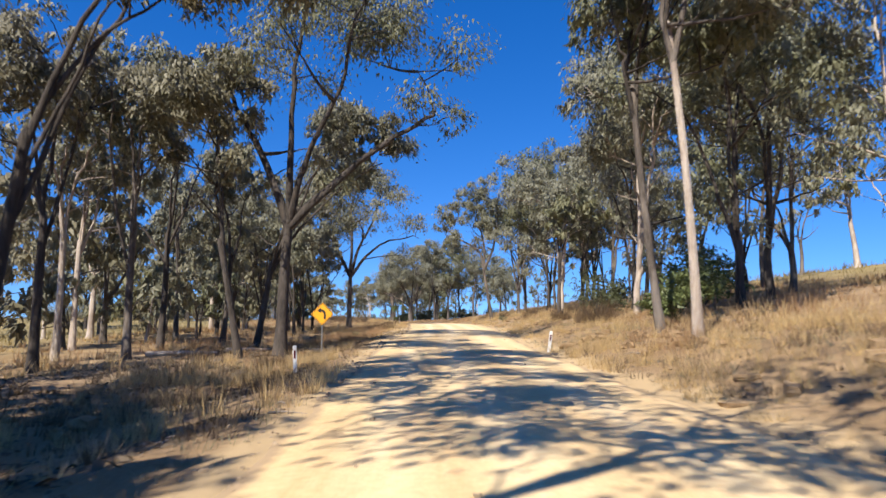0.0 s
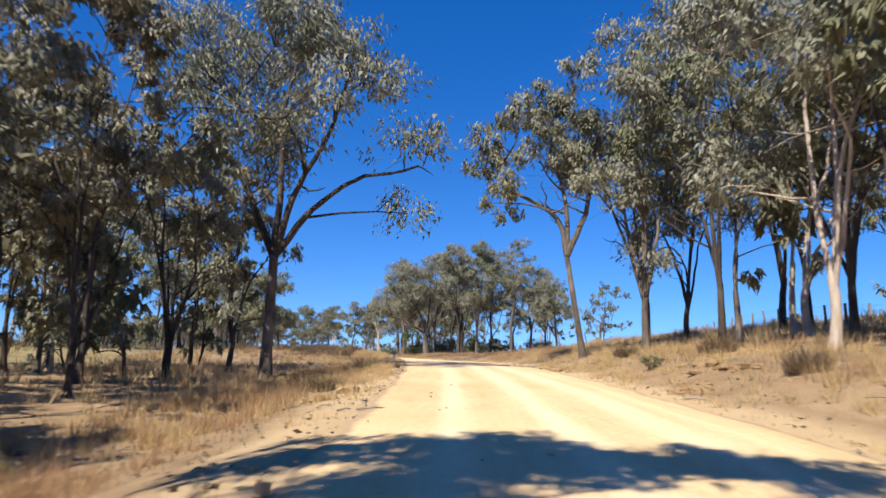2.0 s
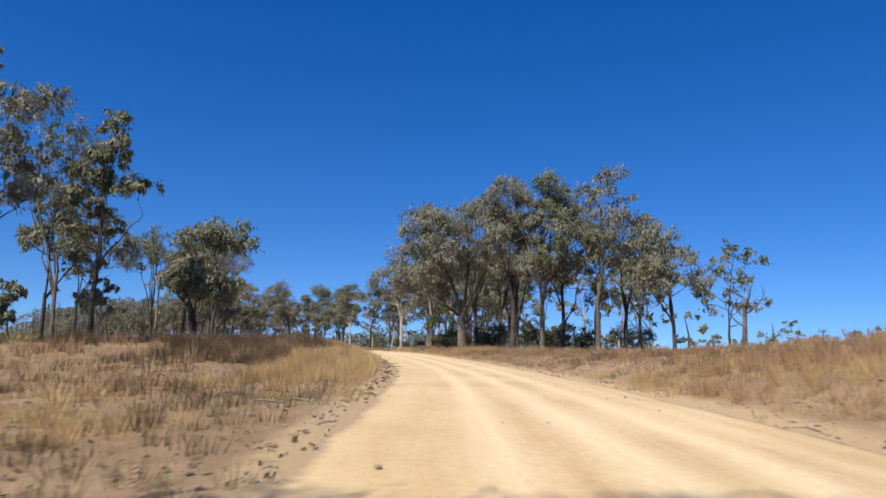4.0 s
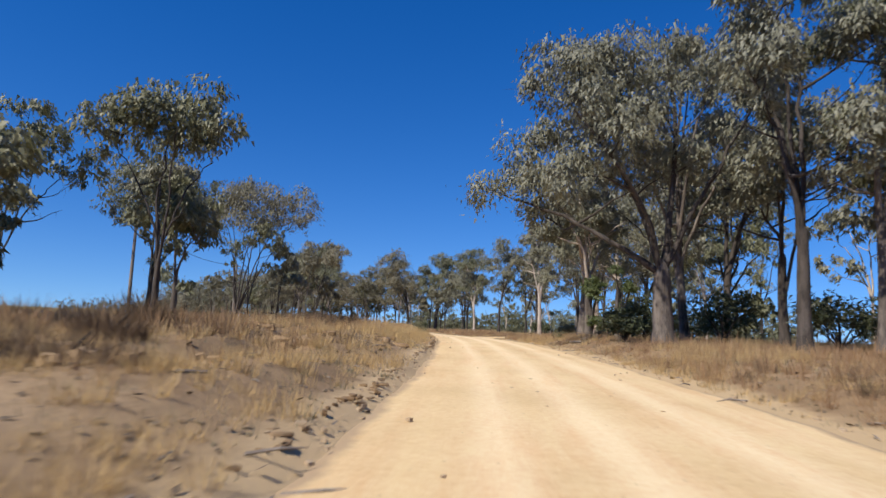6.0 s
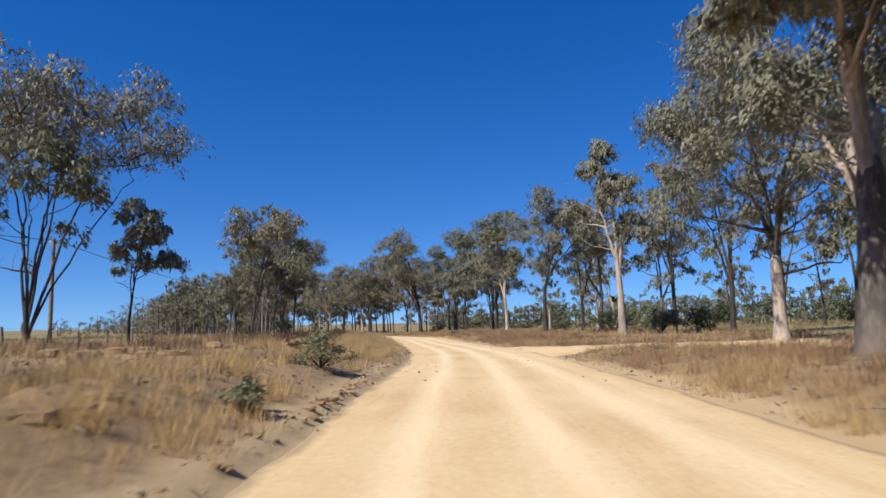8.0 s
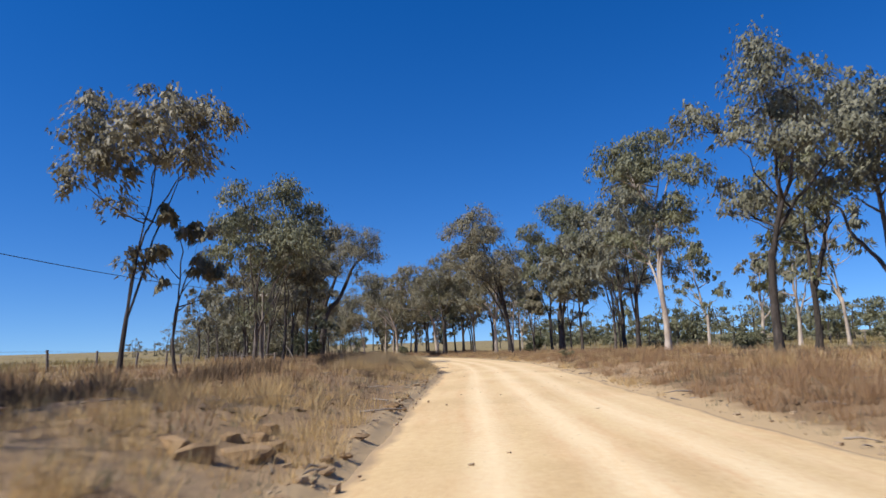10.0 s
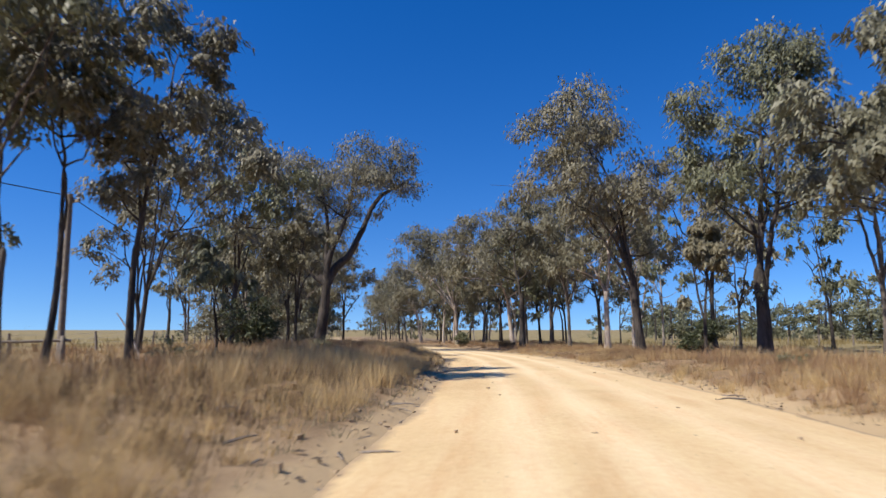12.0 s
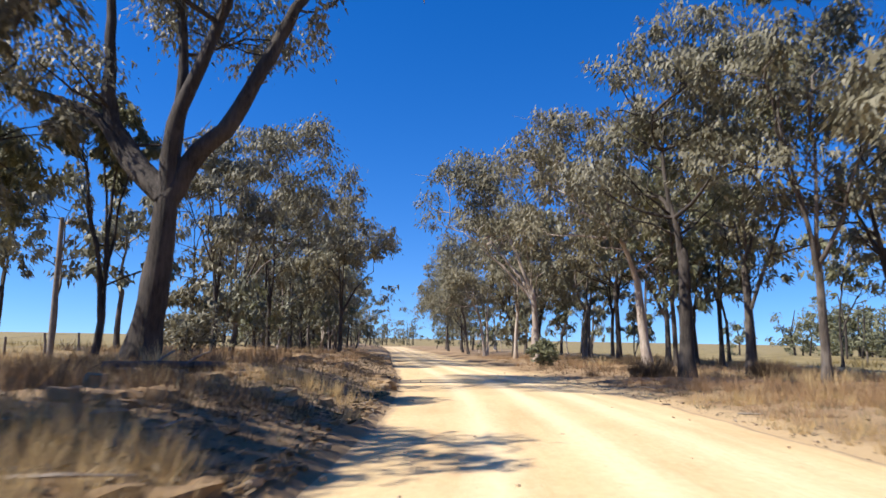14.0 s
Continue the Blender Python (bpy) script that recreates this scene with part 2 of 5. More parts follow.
def height(s, u, x, y):
    """Ground height: the road's own, banks on both sides, a hillside on the right of the first stretch."""
    z = np.interp(s, S, MID[:, 2])
    u = np.sign(u) * np.maximum(np.abs(u) - widen(s), 0)
    r, q = np.maximum(u - HALF, 0), np.maximum(-u - HALF, 0)
    early = 1 - step(s, 185, 245)
    z = z + (0.5 - 0.36 * np.exp(-(((s - 293) / 20) ** 2))) * step(r, 0.1, 3.2) * (1 - 0.6 * step(s, 330, 400)) + early * 0.14 * np.minimum(np.maximum(r - 1.5, 0), 48) + (1 - early) * 0.002 * np.minimum(r, 60)
    first = 1 - step(s, 165, 215)
    z = z + (0.45 - 1.05 * first) * step(q, 0.1, 4.0) + (1 - first) * 0.15 * step(q, 0.05, 0.28) - first * 0.012 * np.minimum(np.maximum(q - 5, 0), 100)
    drain = step(s, 188, 202) * (1 - step(s, 292, 318)) + 0.7 * step(s, 372, 384) * (1 - step(s, 425, 445))
    lip = 4.6 + 0.8 * np.sin(0.13 * s + 0.8) + 0.5 * np.sin(0.41 * s) + 0.25 * np.sin(1.3 * s)
    z = z + drain * (0.22 * step(q, 0.6, 2.0) * (1 - step(q, lip - 1.9, lip - 0.5)) - 0.16 * step(q, lip - 1.6, lip - 0.7) * (1 - step(q, lip, lip + 0.35)) + 0.18 * step(q, lip, lip + 0.35) * (1 - step(q, lip + 3, lip + 9)))
    off = step(np.abs(u), HALF, HALF + 1.2)
    z = z + off * (1 - step(np.abs(u), 14, 30)) * 0.11 * ripples(x * 0.9, y * 0.9) + 0.35 * step(np.abs(u), 6, 25) * np.sin(0.11 * x + 0.5) * np.sin(0.083 * y)
    return z - 0.07 * (1 - step(np.abs(u), HALF - 0.5, HALF + 0.2))


def ground_z(x, y):
    s, u = to_line((x, y))
    return float(height(s, u, np.array([x]), np.array([y]))[0])


# ---- mesh helpers ----
def mesh_of(name, verts, quads, mat, smooth=True):
    verts, quads = np.asarray(verts, np.float32), np.asarray(quads, np.int32)
    me = bpy.data.meshes.new(name)
    me.vertices.add(len(verts))
    me.vertices.foreach_set("co", verts.ravel())
    me.loops.add(quads.size)
    me.loops.foreach_set("vertex_index", quads.ravel())
    me.polygons.add(len(quads))
    me.polygons.foreach_set("loop_start", np.arange(0, quads.size, quads.shape[1], dtype=np.int32))
    me.polygons.foreach_set("use_smooth", np.full(len(quads), smooth))
    me.update(calc_edges=True)
    me.validate()
    me.materials.append(mat)
    return me


class Shape:
    """Quads gathered into one mesh."""

    def __init__(self):
        self.v, self.q, self.n = [], [], 0

    def add(self, v, q):
        self.v.append(np.asarray(v, float))
        self.q.append(np.asarray(q, int) + self.n)
        self.n += len(v)

    def tube(self, pts, radii, sides=6, flare=0.0, wob=0.0, rng=None):
        p = np.asarray(pts, float)
        tan = np.gradient(p, axis=0)
        tan /= np.linalg.norm(tan, axis=1)[:, None] + 1e-9
        ref = np.array([1.0, 0.13, 0]) if abs(tan[0, 0]) < 0.9 else np.array([0, 1.0, 0.1])
        n1 = np.cross(tan, ref)
        n1 /= np.linalg.norm(n1, axis=1)[:, None] + 1e-9
        n2 = np.cross(tan, n1)
        ang = np.linspace(0, 2 * np.pi, sides, endpoint=False)
        rad = np.asarray(radii, float)[:, None] * np.ones(sides)
        if wob and rng is not None:
            rad = rad * (1 + wob * rng.normal(size=rad.shape) * 0.5 + wob * rng.normal(size=(1, sides)))
        ring = p[:, None] + rad[..., None] * (np.cos(ang)[None, :, None] * n1[:, None] + np.sin(ang)[None, :, None] * n2[:, None])
        m = len(p)
        i, j = np.meshgrid(np.arange(m - 1), np.arange(sides), indexing="ij")
        k = (j + 1) % sides
        q = np.stack([i * sides + j, i * sides + k, (i + 1) * sides + k, (i + 1) * sides + j], -1).reshape(-1, 4)
        self.add(ring.reshape(-1, 3), q)

    def box(self, lo, hi, m=None):
        x0, y0, z0 = lo
        x1, y1, z1 = hi
        v = np.array([(x, y, z) for z in (z0, z1) for x, y in ((x0, y0), (x1, y0), (x1, y1), (x0, y1))], float)
        if m is not None:
            v = v @ np.array(m.to_3x3()).T + np.array(m.translation)
        self.add(v, [(3, 2, 1, 0), (4, 5, 6, 7), (0, 1, 5, 4), (1, 2, 6, 5), (2, 3, 7, 6), (3, 0, 4, 7)])

    def make(self, name, mat, parent=None, label="", smooth=True):
        ob = new(name, mesh_of(name, np.vstack(self.v), np.vstack(self.q), mat, smooth))
        if parent is not None:
            ob.parent = parent
        return tagged(ob, label)


def part(name, bm, mat, parent, label=""):
    me = bpy.data.meshes.new(name)
    bm.to_mesh(me)
    bm.free()
    me.materials.append(mat)
    ob = new(name, me)
    ob.parent = parent
    return tagged(ob, label)


def base_at(name, x, y, z=None, turn=0.0):
    ob = new(name)
    ob.empty_display_size = 0.3
    ob.matrix_basis = pose(x, y, ground_z(x, y) if z is None else z, 0, 0, turn)
    return ob


def grid_quads(rows, cols):
    i, j = np.meshgrid(np.arange(rows - 1), np.arange(cols - 1), indexing="ij")
    return np.stack([i * cols + j, i * cols + j + 1, (i + 1) * cols + j + 1, (i + 1) * cols + j], -1).reshape(-1, 4)


# ---- ground, road, side track ----
def build_ground():
    ss = np.arange(2, S[-1] - 2, 0.8)
    near = [0, 0.9, 1.8, 2.5, 2.9, 3.1, 3.25, 3.4, 3.7, 4.1, 4.6, 5.1, 5.6, 6.0, 6.4, 6.7, 7.0, 7.3, 7.6, 7.9, 8.2, 8.5, 8.8, 9.2, 9.6, 10, 10.5, 11, 12, 13.2, 14.5, 16, 18, 20, 22.5, 25, 28, 32, 37, 43, 50, 60, 72, 86, 104, 125]
    us = np.array([-v for v in near[:0:-1]] + near)
    mid, right = at_line(ss)
    xy = mid[:, None, :2] + us[None, :, None] * right[:, None, :]
    x, y = xy[..., 0].ravel(), xy[..., 1].ravel()
    sg, ug = np.repeat(ss, len(us)), np.tile(us, len(ss))
    z = height(sg, ug, x, y)
    v = np.stack([x, y, z], 1)
    q = grid_quads(len(ss), len(us))
    rows, cols = len(ss), len(us)
    idx = np.arange(rows * cols).reshape(rows, cols)
    rim = np.r_[idx[0, :-1], idx[:-1, -1], idx[-1, :0:-1], idx[:0:-1, 0]]
    # outwards the sheet fans out, so that it never folds over itself
    fan = np.radians(np.r_[np.linspace(-110, -70, cols - 1), np.linspace(-70, 110, rows - 1), np.linspace(110, 165, cols - 1), np.linspace(165, 250, rows - 1)])
    far = np.stack([np.cos(fan), np.sin(fan)], 1)
    verts, quads, last = [v], [q], rim
    total = len(v)
    for reach in (60, 160, 350, 800, 1800, 4000):
        ring = np.c_[v[rim, :2] + far * reach, v[rim, 2] * math.exp(-reach / 500) + 1.5 * (1 - math.exp(-reach / 500))]
        now = total + np.arange(len(rim))
        verts.append(ring)
        quads.append(np.stack([now, np.roll(now, -1), np.roll(last, -1), last], 1))
        total, last = total + len(rim), now
    ob = new("ground", mesh_of("ground", np.vstack(verts), np.vstack(quads), GROUND))
    at = ob.data.attributes.new("sand", "FLOAT", "POINT")
    at.data.foreach_set("value", np.r_[1 - step(np.abs(ug) - widen(sg), 3.0, np.where(ug < 0, 4.3 + 1.6 * np.exp(-(((sg - 145) / 22) ** 2)) + 0.7 * np.exp(-(((sg - 235) / 45) ** 2)) - 1.2 * step(sg, 362, 380), 5.2)), np.zeros(total - len(v))].astype(np.float32))
    at = ob.data.attributes.new("paddock", "FLOAT", "POINT")
    at.data.foreach_set("value", np.r_[step(np.abs(ug), 15, 34), np.ones(total - len(v))].astype(np.float32))
    return tagged(ob, "dry brown paddock ground with leaf litter and bare earth", "ground", kind="structure")


def build_road():
    ss = np.arange(4, S[-1] - 4, 0.6)
    us = np.r_[-1, -0.985, np.linspace(-0.95, 0.95, 31), 0.985, 1.0]
    mid, right = at_line(ss)
    wob = 0.10 * np.sin(ss * 0.5) * np.sin(ss * 0.23) + 0.05 * np.sin(ss * 1.9 + 1) + 0.035 * np.sin(ss * 4.1)
    wob2 = 0.14 * np.sin(ss * 0.4 + 2) * np.sin(ss * 0.19) + 0.05 * np.sin(ss * 1.7) + 0.035 * np.sin(ss * 3.7)
    u = us[None] * (HALF + widen(ss)[:, None]) + np.where(us < 0, wob[:, None], wob2[:, None]) * np.abs(us)[None] ** 4 + 0.12 * us[None] + 0.30 * np.sign(us)[None] * (np.abs(us) > 0.99)[None]
    xy = mid[:, None, :2] + u[..., None] * right[:, None, :]
    edge = np.abs(us)[None]
    z = mid[:, 2:3] + 0.07 * (1 - us[None] ** 2) - 0.02 * (edge > 0.98) - 0.11 * (edge > 0.99)
    wheel = np.zeros_like(u)
    for c, w, amt in ((-1.55, 0.28, 0.9), (-0.15, 0.34, 1.0), (1.35, 0.40, 0.9), (2.35, 0.22, 0.4)):
        shift = 0.12 * np.sin(ss * 0.05 + c)[:, None]
        wheel = np.maximum(wheel, amt * np.exp(-(((u - c - shift) / w) ** 2)))
    wheel *= 0.85 + 0.15 * np.sin(ss * 0.05)[:, None]
    v = np.concatenate([xy, z[..., None]], -1).reshape(-1, 3)
    me = mesh_of("road", v, grid_quads(len(ss), len(us)), GRAVEL)
    at = me.attributes.new("wheel", "FLOAT", "POINT")
    at.data.foreach_set("value", wheel.ravel().astype(np.float32))
    at = me.attributes.new("edge", "FLOAT", "POINT")
    at.data.foreach_set("value", (step(np.abs(us), 0.80, 1.0)[None] + 0 * u).ravel().astype(np.float32))
    at = me.attributes.new("lane", "FLOAT_VECTOR", "POINT")
    at.data.foreach_set("vector", np.stack([u, np.repeat(ss[:, None] * 0.10, len(us), 1), 0 * u], -1).ravel().astype(np.float32))
    tagged(new("road", me), "pale sandy gravel road with lighter wheel tracks", "road", kind="structure")


def build_side_track():
    al = np.linspace(-1.5, 34, 60)
    ac = np.linspace(-1, 1, 15)
    wide = 2.3 + 8.5 * np.exp(-np.maximum(al, 0) / 5.0) + 0.4 * np.sin(al * 0.7)
    across = ac[None] * wide[:, None] - (0.35 * al * np.exp(-al / 20))[:, None]
    x = -29.5 + 0.955 * al[:, None] - 0.296 * across
    y = 196.5 + 0.296 * al[:, None] + 0.955 * across
    s, u = to_line(np.stack([x.ravel(), y.ravel()], 1))
    z = height(s, u, x.ravel(), y.ravel()) + 0.05 - 0.12 * (np.abs(np.tile(ac, len(al))) > 0.97)
    z = np.where(u < HALF + 0.1, np.interp(s, S, MID[:, 2]) - 0.03, z)
    me = mesh_of("side_track", np.stack([x.ravel(), y.ravel(), z], 1), grid_quads(len(al), len(ac)), GRAVEL)
    at = me.attributes.new("lane", "FLOAT_VECTOR", "POINT")
    at.data.foreach_set("vector", np.stack([x.ravel(), y.ravel(), 0 * z], -1).ravel().astype(np.float32))
    tagged(new("side_track", me), "bare sandy track leaving the gravel road", "track", kind="structure")


build_ground()
build_road()
build_side_track()


# ---- trees ----
def curve(p0, p1, p2, n):
    t = np.linspace(0, 1, n)[:, None]
    return (1 - t) ** 2 * np.asarray(p0) + 2 * t * (1 - t) * np.asarray(p1) + t**2 * np.asarray(p2)


def leaf_quads(rng, centres, reach, count, size, droop=0.75):
    """Hanging leaves in tufts round the centres: vertices and triangles."""
    tufts = np.maximum(3, count // 24)
    k = np.repeat(np.arange(len(centres)), tufts)
    d = rng.normal(size=(len(k), 3))
    d[:, 2] = np.abs(d[:, 2]) * np.where(rng.random(len(k)) < 0.72, 1.0, -0.8)
    d /= np.linalg.norm(d, axis=1)[:, None]
    d *= (0.30 + 0.70 * rng.random(len(k)) ** 0.6)[:, None] * reach[k][:, None]
    d[:, 2] = d[:, 2] * 0.70 - 0.22 * (d[:, 0] ** 2 + d[:, 1] ** 2) / reach[k] + 0.12 * reach[k]
    spot, wide = centres[k] + d, reach[k] * (0.13 + 0.12 * rng.random(len(k)))
    each = np.maximum(4, count // tufts)[k] * (0.55 + 0.9 * rng.random(len(k)))
    j = np.repeat(np.arange(len(k)), each.astype(int))
    n = len(j)
    off = rng.normal(size=(n, 3)) * wide[j][:, None] * (1.0, 1.0, 0.75)
    off[:, 2] -= rng.random(n) ** 2 * wide[j] * 2.6 * droop
    c = spot[j] + off
    out = c - centres[k[j]] + (0, 0, 0.35) * reach[k[j]][:, None]
    out /= np.linalg.norm(out, axis=1)[:, None] + 1e-6
    ax = rng.normal(size=(n, 3)) * 0.50 + out * (0.8, 0.8, 0.0)
    ax[:, 2] -= droop * 1.7
    ax /= np.linalg.norm(ax, axis=1)[:, None]
    sd = np.cross(ax, out + rng.normal(size=(n, 3)) * 0.45)
    sd /= np.linalg.norm(sd, axis=1)[:, None]
    ln = size * (0.66 + 0.86 * rng.random(n))[:, None]
    wd = ln * (0.31 + 0.17 * rng.random(n))[:, None]
    v = np.stack([c - ax * ln * 0.4 - sd * wd * 0.5, c - ax * ln * 0.3 + sd * wd * 0.5, c + ax * ln * 0.6], 1).reshape(-1, 3)
    return v, np.arange(3 * n).reshape(-1, 3)


def crooked(line, rng, much):
    """Bends a limb's line a little, more towards its end."""
    m = len(line)
    way = np.cumsum(rng.normal(size=(m, 3)), axis=0)
    way -= way[0]
    return line + way * (much / m**0.5) * np.linspace(0, 1, m)[:, None] ** 0.7


LEAVES = {"grey": LEAF_GREY, "olive": LEAF_OLIVE, "brown": LEAF_BROWN, "green": LEAF_GREEN, "dark": LEAF_DARK}
BARKS = {"grey": BARK_GREY, "dark": BARK_DARK, "pale": BARK_PALE}
LOOKS = {
    "grey": "grey-green leaves", "olive": "olive-green leaves", "brown": "brownish green leaves", "green": "fresh green leaves", "dark": "dark green leaves",
}
TRUNKS = {"grey": "grey-brown", "dark": "dark rough-barked", "pale": "pale smooth-barked"}


def tree(x, y, top, r, bottom, off=(0, 0), stems=3, fork=0.28, girth=0.22, bark="grey", limb_bark=None, leaf="grey", clumps=34, leaves=9000, size=0.27,
         limbs=None, face=0.0, lean=0.0, label="", group="roadside gum trees", flat=1.0, stout=1.55):
    """A gum tree: top, bottom (of the crown) and r in metres over its own ground; limbs: points across, away and up, seen with the back turned to face."""
    rng = np.random.default_rng(int(abs(x * 370 + y * 1010)))
    z0 = ground_z(x, y) - 0.05
    ob = base_at("gum_tree", x, y, z0)
    tagged(ob, label or f"{TRUNKS[bark]} gum tree with a crown of {LOOKS[leaf]}", "tree", group)
    aside = abs(float(to_line((x, y))[1][0]))
    near = aside < 16 and leaves >= 5000
    rich = near and leaves >= 8500
    r *= 1.06
    leaves, size = (int(leaves * 1.36), size * 0.77) if near else (int(leaves * 0.92), size * 0.86) if aside < 30 and leaves >= 5000 else (int(leaves * 0.56), size * 1.10)
    off = np.array([*off, 0.0])
    mid = off + (0, 0, (top + bottom) / 2)
    rad = np.array([r, r, (top - bottom) / 2])
    fz = fork * top
    foot = np.array([0.0, 0, 0])
    tip = np.array([off[0] * fork * 0.45 + rng.normal() * 0.12 + lean * fz, off[1] * fork * 0.45 + rng.normal() * 0.12, fz])
    bend = foot * 0.5 + tip * 0.5 + rng.normal(size=3) * (0.12, 0.12, 0)
    trunk_pts = curve(foot, bend, tip, 9)
    tr = girth * (1.0 - 0.28 * np.linspace(0, 1, 9))
    tr[0] *= 1.35
    tr[1] *= 1.12
    sh = Shape()
    up = trunk_pts[-1] - trunk_pts[-2]
    up /= np.linalg.norm(up)
    sh.tube(np.vstack([trunk_pts, tip + up * girth * 0.9, tip + up * girth * 1.5]), np.r_[tr, tr[-1] * 0.72, 0.02], 10 if near else 6, wob=0.06, rng=rng)
    sh.make("trunk", BARKS[bark], ob, f"{TRUNKS[bark]} trunk" if bark == "pale" else "")
    # boughs: the lesser crowns that make up an uneven one
    tall = top - bottom
    n_sub = int(np.clip(round(r * 1.15) + 2, 4, 9))
    turn0 = rng.random() * 6.28
    subs, wides = [], []
    for k in range(n_sub):
        h = 1.0 if k == 0 else np.clip((k - 0.4 + rng.normal() * 0.35) / n_sub, 0.0, 1.0) ** 0.78
        rs = r * (0.34 + 0.20 * rng.random()) * (1.25 if r < 3.8 else 1.0)
        out = (r - 0.75 * rs) * (0.25 if k == 0 else (0.72 + 0.3 * rng.random()) * (1 - 0.55 * max(0.0, h - 0.4) - 0.25 * max(0.0, 0.3 - h)))
        an = turn0 + 2.4 * k + rng.normal() * 0.4
        zs = bottom + 0.35 * rs + np.clip(h, 0, 1) * max(0.5, tall - 1.15 * rs) * (0.93 if k == 0 else 0.94)
        subs.append(off + (out * math.cos(an), out * math.sin(an), zs))
        wides.append(rs)
    # main limbs
    lines = []
    ca, sa = math.cos(radians(face)), math.sin(radians(face))
    if limbs:
        for pts in limbs:
            p = [np.array([ca * a - sa * b, sa * a + ca * b, c]) for a, b, c in pts]
            start = trunk_pts[-1] if p[0][2] >= fz else np.array([np.interp(p[0][2] * 0.9, trunk_pts[:, 2], trunk_pts[:, k]) for k in range(3)])
            way = smooth_line([start, *p], 5)
            lines.append(crooked(way, rng, 0.28))
            subs.append(way[-1])
            wides.append(r * 0.36)
    else:
        for k in range(stems):
            j = (k * 2 + 1) % n_sub if k else 0
            end = subs[j] - (0, 0, 0.3 * wides[j])
            s0 = trunk_pts[-2] if k < 2 or stems < 4 else trunk_pts[rng.integers(4, 9)]
            ctl = s0 * 0.5 + end * 0.5 + np.array([0.16 * (s0[0] - end[0]), 0.16 * (s0[1] - end[1]), 0.06 * top]) + rng.normal(size=3) * 0.03 * top
            lines.append(crooked(curve(s0, ctl, end, 13), rng, 0.030 * top))
    shapes = [Shape() for _ in lines]
    lr = girth * 0.72 * (0.62 if len(lines) > 3 else 0.75) * (stout if limbs else 1.0)
    for ln, s2 in zip(lines, shapes):
        m = len(ln)
        s2.tube(ln, lr * (1 - (0.74 if limbs else 0.80) * np.linspace(0, 1, m) ** 0.9) * (0.85 + 0.3 * rng.random()) + 0.012, 8 if limbs else 6 if near else 4, wob=0.09, rng=rng)
    every = np.vstack(lines)
    owner = np.repeat(np.arange(len(lines)), [len(ln) for ln in lines])
    frac = np.concatenate([np.linspace(0, 1, len(ln)) for ln in lines])
    # branches to the other boughs
    for p in subs:
        dist = np.linalg.norm(every - p, axis=1) + 1.3 * np.maximum(0, every[:, 2] - p[2] + 1.0) + 2.5 * (frac < 0.25)
        k = int(dist.argmin())
        far = float(np.linalg.norm(p - every[k]))
        if far < 0.7:
            continue
        w = crooked(curve(every[k], every[k] * 0.5 + p * 0.5 + rng.normal(size=3) * 0.10 * far - (0, 0, 0.06 * far), p, 7), rng, 0.05 * far)
        r0 = min(0.03 + 0.022 * far, lr * (1.0 - 0.7 * frac[k]))
        shapes[owner[k]].tube(w, r0 * (1 - 0.72 * np.linspace(0, 1, 7)), 5 if near else 3)
        every, owner, frac = np.vstack([every, w[2:]]), np.r_[owner, np.full(5, owner[k])], np.r_[frac, np.full(5, 0.8)]
    # leaf clumps on every bough
    share = np.array(wides) ** 2
    pts = []
    for p, rs, n in zip(subs, wides, np.maximum(3, np.round(clumps * 1.15 * share / share.sum()).astype(int))):
        for _ in range(n):
            d = rng.normal(size=3)
            d[2] = abs(d[2]) * (1.0 if rng.random() < 0.8 else -0.55)
            d /= np.linalg.norm(d)
            pts.append(p + d * rs * (0.40 + 0.60 * rng.random() ** 0.6) * (1, 1, 0.80 * flat))
    # low sprays on the stems
    for _ in range(int(rng.integers(1, 5))):
        k = int(rng.integers(len(every)))
        if 0.45 * bottom < every[k][2] < bottom + 1:
            pts.append(every[k] + rng.normal(size=3) * (0.9, 0.9, 0.4))
    pts = np.array(pts)
    for p in pts:
        dist = np.linalg.norm(every - p, axis=1) + 1.3 * np.maximum(0, every[:, 2] - p[2] + 0.5)
        k = int(dist.argmin())
        q = every[k]
        far = float(np.linalg.norm(p - q))
        m = 4 if rich else 3
        w = curve(q, q * 0.45 + p * 0.55 + rng.normal(size=3) * 0.12 * far + (0, 0, 0.08 * far), p, m)
        r0 = min(0.016 + 0.014 * far, lr * (1.1 - 0.8 * frac[k]))
        if far > (0.6 if near else 1.5):
            shapes[owner[k]].tube(w, r0 * (1 - 0.75 * np.linspace(0, 1, m)), 3)
        for _ in range(1 if rich else 0):
            e2 = p + rng.normal(size=3) * 0.16 * r * (1, 1, 0.7)
            g = w[rng.integers(1, 3)]
            shapes[owner[k]].tube(curve(g, (g + e2) / 2 + (0, 0, 0.1), e2, 4), r0 * 0.5 * (1 - 0.7 * np.linspace(0, 1, 4)), 3)
    # bare dead branches below the crown
    for _ in range(int(rng.integers(4, 8)) if rich else 2):
        ln = lines[int(rng.integers(len(lines)))]
        g = ln[int(rng.integers(2, max(3, int(len(ln) * 0.75))))]
        an, reach_out = rng.random() * 6.283, (0.10 + 0.13 * rng.random()) * top * 0.9
        e2 = g + np.array([math.cos(an), math.sin(an), 0.25 + 0.5 * rng.random()]) * reach_out
        w = crooked(curve(g, g * 0.5 + e2 * 0.5 - (0, 0, 0.12 * reach_out), e2, 8), rng, 0.10 * reach_out)
        k = int(np.argmin([np.abs(l2 - g).sum(1).min() for l2 in lines]))
        shapes[k].tube(w, min(0.035 + 0.006 * top * rng.random() * 0.6, lr * 0.7) * (1 - 0.8 * np.linspace(0, 1, 8)), 4)
